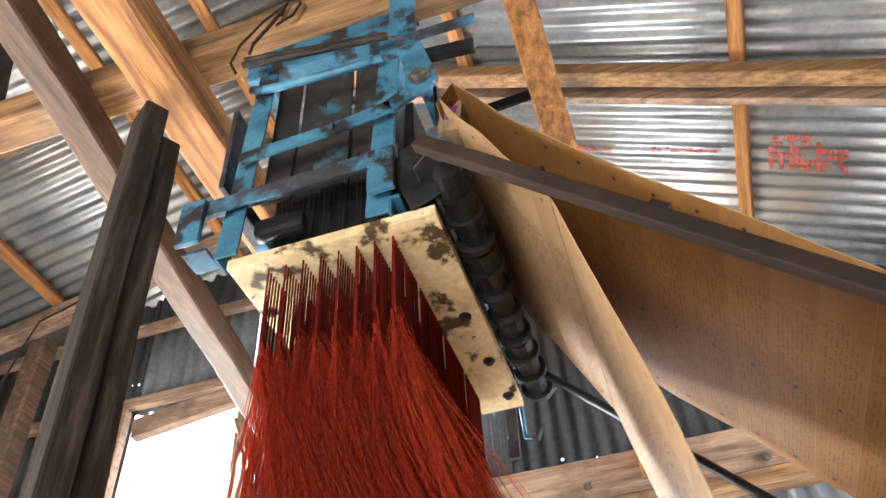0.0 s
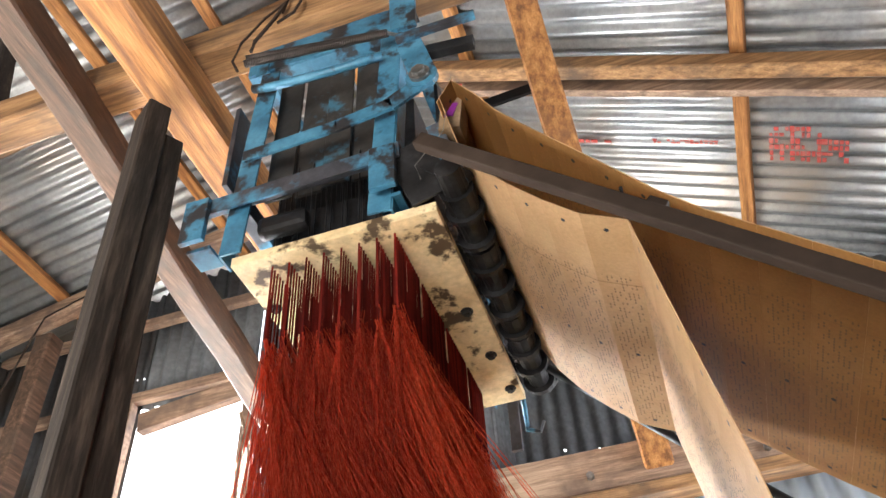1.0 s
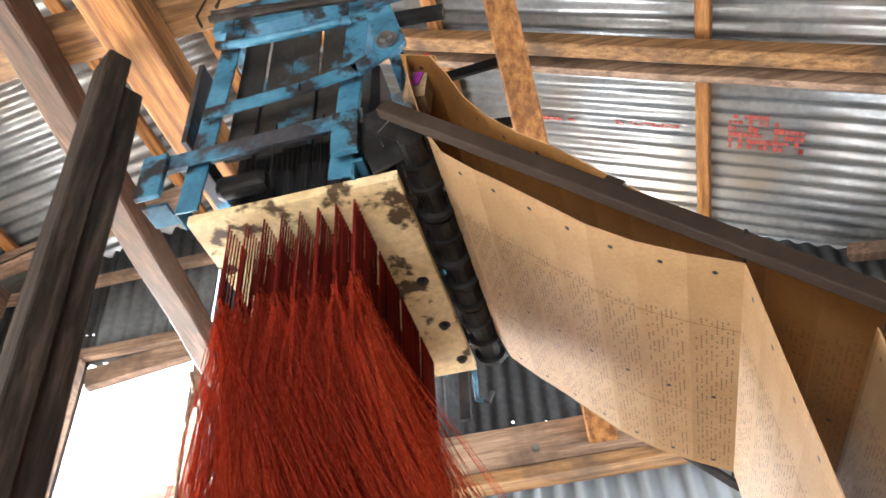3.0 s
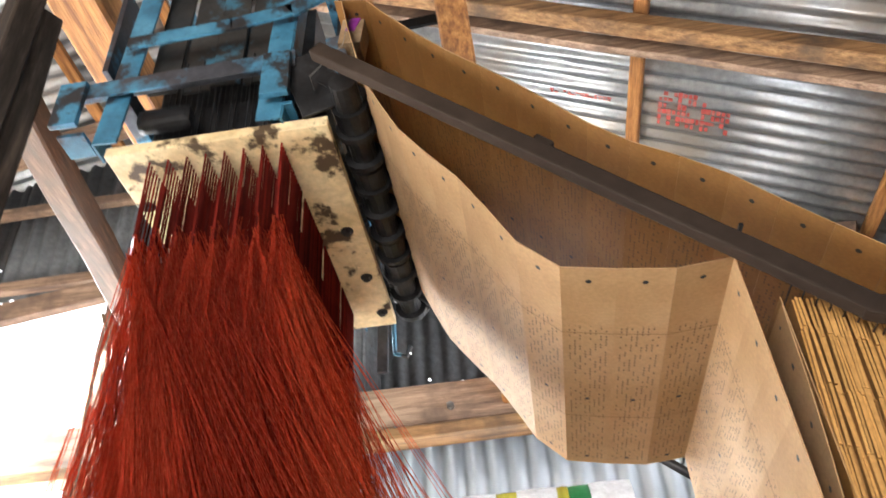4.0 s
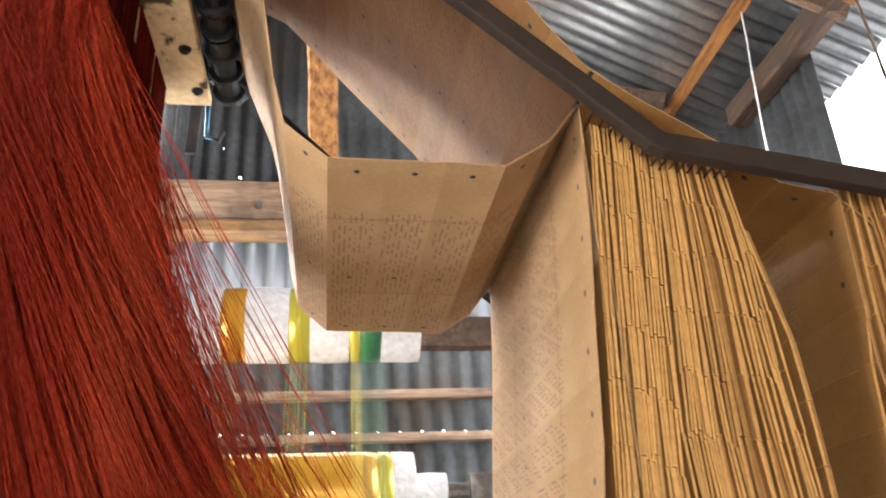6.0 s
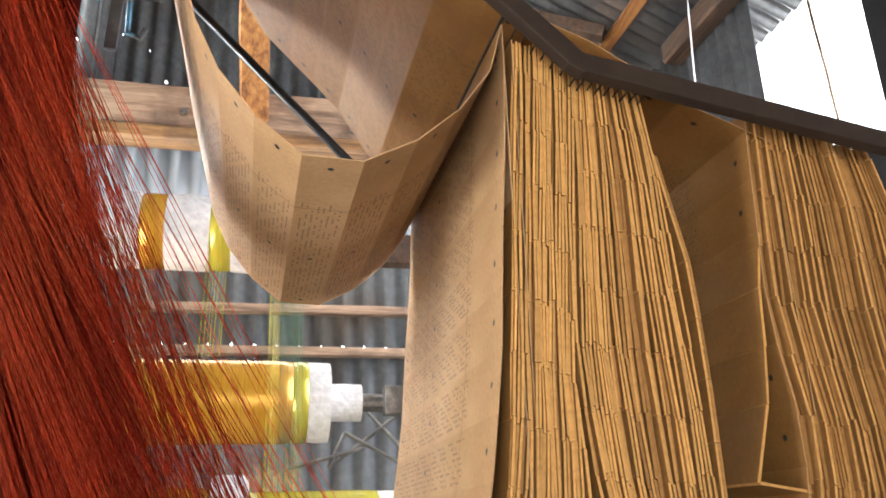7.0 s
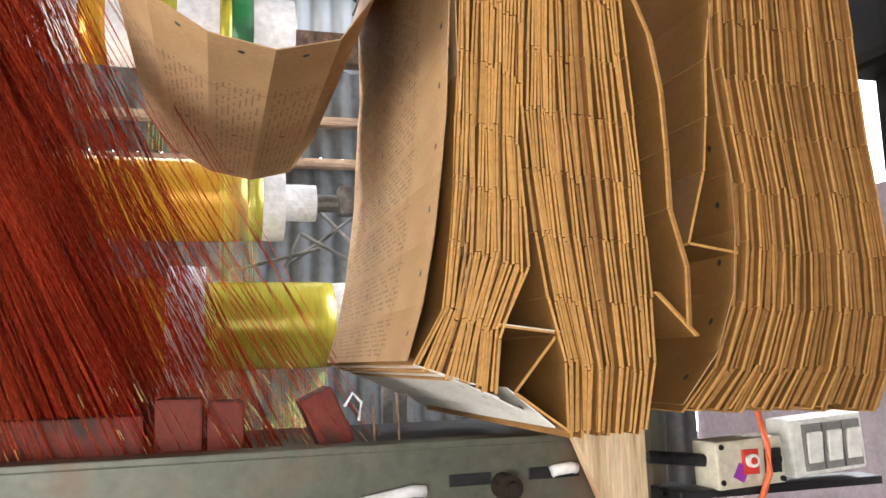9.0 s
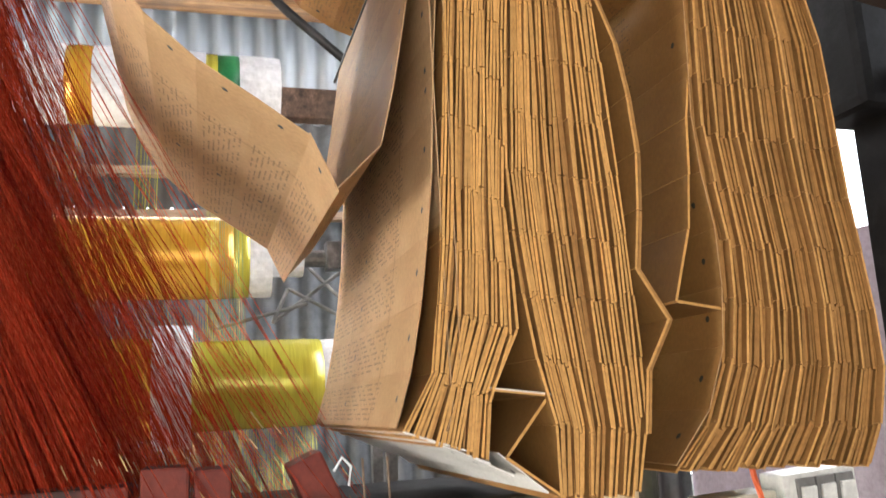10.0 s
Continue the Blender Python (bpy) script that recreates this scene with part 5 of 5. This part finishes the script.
part("board", bm, W_PALE, plank)
bm = bmesh.new()
add_box(bm, (0.60, 1.06, 0.15), (0.12, 0.06, 0.32), None, 0.004)
part("foot_block", bm, W_PALE, plank)

# ---------------------------------------------------------------- switches
starter = thing("push_button_box", "dirty cream push-button box with a red and a black button", "switch box")
bm = bmesh.new()
add_box(bm, (0.790, 1.03, 1.004), (0.114, 0.055, 0.066), pose(0, 0, 0, 0, -2, 3), 0.004)
part("case", bm, CREAM, starter)
for x, mat, lab in ((0.788, RED, "red push button"), (0.825, IRON, "black push button")):
    bm = bmesh.new()
    add_box(bm, (x, 1.000, 1.006), (0.026, 0.004, 0.034), None, 0.001)
    p = part("button_plate", bm, mat, starter, lab)
    bm = bmesh.new()
    add_rod(bm, (x, 0.992, 1.008), (x, 0.998, 1.008), 0.0095, 14)
    part("button", bm, WHITE if mat is RED else IRON, p)
    bm = bmesh.new()
    add_rod(bm, (x, 0.990, 1.008), (x, 0.993, 1.008), 0.005, 12)
    part("button_cap", bm, mat, p)
bm = bmesh.new()
add_box(bm, (0.772, 0.9995, 0.992), (0.018, 0.002, 0.022), pose(0, 0, 0, 0, 30, 0), 0.0005)
part("paint_smear", bm, PURPLE, starter, "purple paint smear")
for x, z in ((0.742, 0.980), (0.742, 1.028), (0.840, 0.980)):
    bm = bmesh.new()
    add_rod(bm, (x, 0.998, z), (x, 1.002, z), 0.004, 8)
    part("screw", bm, IRON, starter)
panel = thing("switch_board", "white switch board with three rocker switches", "switch board")
bm = bmesh.new()
add_box(bm, (0.924, 1.03, 1.022), (0.134, 0.05, 0.082), pose(0, 0, 0, 0, -3, 3), 0.005)
part("case", bm, WHITE, panel)
for i in range(3):
    x, z = 0.895 + i * 0.034, 1.020 + i * 0.0018
    bm = bmesh.new()
    add_box(bm, (x, 1.001, z), (0.031, 0.005, 0.066), pose(0, 0, 0, 0, -3, 0), 0.001)
    s = part("switch", bm, GREY, panel, "grey-framed rocker switch")
    bm = bmesh.new()
    add_box(bm, (x, 0.9965, z), (0.024, 0.006, 0.044), pose(0, 0, 0, 6, -3, 0), 0.002)
    part("rocker", bm, WHITE, s)
bracket = thing("switch_bracket", "dark steel bar carrying the switch boxes on the loom column", "bracket")
bm = bmesh.new()
add_box(bm, (0.85, 1.035, 0.965), (0.34, 0.05, 0.012), None, 0.002)
part("shelf", bm, IRON, bracket)
bm = bmesh.new()
add_box(bm, (0.72, 1.09, 0.94), (0.05, 0.08, 0.05), None, 0.003)
part("clamp", bm, IRON, bracket)
bm = bmesh.new()
n = 160
add_tube(bm, [(0.645 + 0.095 * i / n, 1.03, 1.018 - 0.010 * i / n) for i in range(2)] + [(0.738, 1.03, 1.007)], 0.0072, 10)
for i in range(22):
    x = 0.648 + i * 0.0041
    add_rod(bm, (x, 1.03, 1.0178 - 0.0105 * i / 22), (x + 0.0022, 1.03, 1.0175 - 0.0105 * i / 22), 0.0092, 10)
tagged(finish("conduit", bm, IRON), "black ribbed flexible conduit into the button box", "conduit")
ribbon = thing("ribbon", "orange plastic ribbon tied round the button box", "ribbon")
bm = bmesh.new()
add_tube(bm, [(0.802, 0.998, 1.09), (0.806, 0.996, 1.06), (0.812, 0.992, 1.03), (0.812, 0.992, 0.99), (0.800, 0.995, 0.96), (0.79, 1.0, 0.93)], 0.0045, 6)
part("tail", bm, ORANGE, ribbon)

# ---------------------------------------------------------------- right side
column = thing("steel_column", "steel column with a heavy block beside the card store, backlit shade in its black", "column")
bm = bmesh.new()
add_box(bm, (1.385, 1.2, 1.45), (0.11, 0.11, 2.9), None, 0.006)
part("shaft", bm, SHADE_STEEL, column)
bm = bmesh.new()
add_box(bm, (1.345, 1.2, 1.83), (0.21, 0.16, 0.28), None, 0.02)
part("block", bm, SHADE_STEEL, column)
bm = bmesh.new()
add_bar(bm, (1.25, 0.795, 1.655), (1.33, 1.15, 1.75), 0.04, 0.05, bevel=0.003)
part("rail_arm", bm, RAIL, column)
bm = bmesh.new()
add_bar(bm, (1.25, 1.50, 1.655), (1.33, 1.25, 1.75), 0.04, 0.05, bevel=0.003)
part("rail_arm", bm, RAIL, column)


def rope(label, pts, r, material=TWINE, name="rope"):
    bm = bmesh.new()
    fine = []
    for a, b in zip(pts, pts[1:]):
        a, b = Vector(a), Vector(b)
        for i in range(8):
            p = a.lerp(b, i / 8)
            fine.append(p + Vector((noise.noise(p * 9), noise.noise(p * 9 + Vector((5, 5, 5))), 0)) * r * 0.6)
    fine.append(Vector(pts[-1]))
    add_tube(bm, fine, r, 6)
    return tagged(finish(name, bm, material, smooth=True), label, "rope")


rope("pale dusty cord hanging from the roof batten", [(1.605, 2.28, 3.43), (1.57, 2.28, 2.9), (1.535, 2.28, 2.3), (1.50, 2.28, 1.6)], 0.004, PAPER)
rope("thin grey cord hanging before the open side", [(1.72, 1.86, 3.35), (1.72, 1.83, 2.7), (1.72, 1.80, 2.1)], 0.005)
rope("twisted cord hanging at the window jamb", [(-1.50, 2.35, 3.08), (-1.455, 2.32, 2.98), (-1.45, 2.3, 2.80), (-1.44, 2.3, 2.3)], 0.008)
rope("twisted cord hanging at the window jamb", [(-1.455, 2.32, 2.99), (-1.415, 2.31, 2.85), (-1.43, 2.3, 2.6), (-1.425, 2.3, 2.3)], 0.006)
rope("thin reddish string tied to the roof rafter", [(-2.45, 2.50, 4.20), (-2.16, 1.9, 3.42), (-2.2, 1.85, 3.0), (-2.25, 1.8, 2.2)], 0.004, RAIL)
# oval bolts on the wall beam
for x, z in ((-0.56, 2.66), (-0.235, 2.64), (-0.43, 2.57), (0.35, 2.62)):
    bm = bmesh.new()
    add_rod(bm, (x, 2.56, z), (x, 2.585, z), 0.014, 6)
    tagged(finish("bolt", bm, STEEL), "rusty bolt head on the wall beam", "bolt", "wall beam bolts")
# red maker's stamps on the roof tin, as worn bars
def stamp(x0, x1, y0, y1, n, m):
    ob = thing("sheet_stamp", "faded red stamped marks on the roof tin", "stamp", "roof stamps")
    r = random.Random(int(x0 * 1000))
    for a in range(n):
        for b in range(m):
            if r.random() < 0.34:
                continue
            x = x0 + (x1 - x0) * (a + 0.5) / n
            y = y0 + (y1 - y0) * (b + 0.5) / m
            w, h = (x1 - x0) / n * r.uniform(0.6, 1.15), (y1 - y0) / m * r.uniform(0.5, 0.95)
            bm = bmesh.new()
            add_box(bm, (x, y, roof_z(x) - 0.014), (w, h, 0.001), pose(0, 0, 0, 0, math.degrees(math.atan(0.488)), 0))
            part("mark", bm, STAMP, ob)


stamp(0.76, 1.03, 2.35, 2.55, 15, 6)
stamp(0.33, 0.58, 2.44, 2.465, 14, 2)
stamp(0.02, 0.19, 2.45, 2.475, 6, 1)
# timber end resting on the rafters
timber("timber_offcut", (1.20, 3.02, 3.53), (1.53, 2.88, 3.385), 0.07, 0.06, W_PINK_Y, "old grey timber offcut lodged under the roof")


# ---------------------------------------------------------------- what moves
def motions():
    times = [i * 0.125 for i in range(81)]
    shapes = [(t, chain_at(t)) for t in times]
    for k, ob in moving_cards:
        rows = []
        for t, shape in shapes:
            length = run_length(shape[1])
            rows.append((t, xz_pose(chain_point(shape, (k + 1) * CW, length), chain_point(shape, k * CW, length))))
        walk(ob, rows)
    for run, k, ob in swinging_cards:
        rows = []
        for t in times:
            pts = shape_between(t, SWINGING)
            p, q = along(pts, k * CW), along(pts, (k + 1) * CW)
            rows.append((t, pose(0.0065 * run, 0.004 * run, 0) @ xz_pose(p, q)))
        walk(ob, rows)
    # the head works about twice a second: block swings out, lever and lump rise and fall
    for ob, fn in ((swing, lambda c: pose(0.028 * (0.5 + 0.5 * c), 0, 0)), (lump, lambda c: pose(0, 0, 0.018 * c)), (lever, lambda c: pose(0, 0, 0.007 * c))):
        walk(ob, [(t, fn(math.cos(2 * math.pi * (t - 0.12) / 0.5))) for t in times])
    walk(sliding_wire, [(t, pose(x, 0, z + 0.004)) for t, shape in shapes for x, z in shape[1][-1:]])
    for g, ob in enumerate(fans):
        walk(ob, [(t, pose(0, 0, (0.010 if (i + g) % 2 else -0.010))) for i, t in enumerate(times[::2])])


motions()
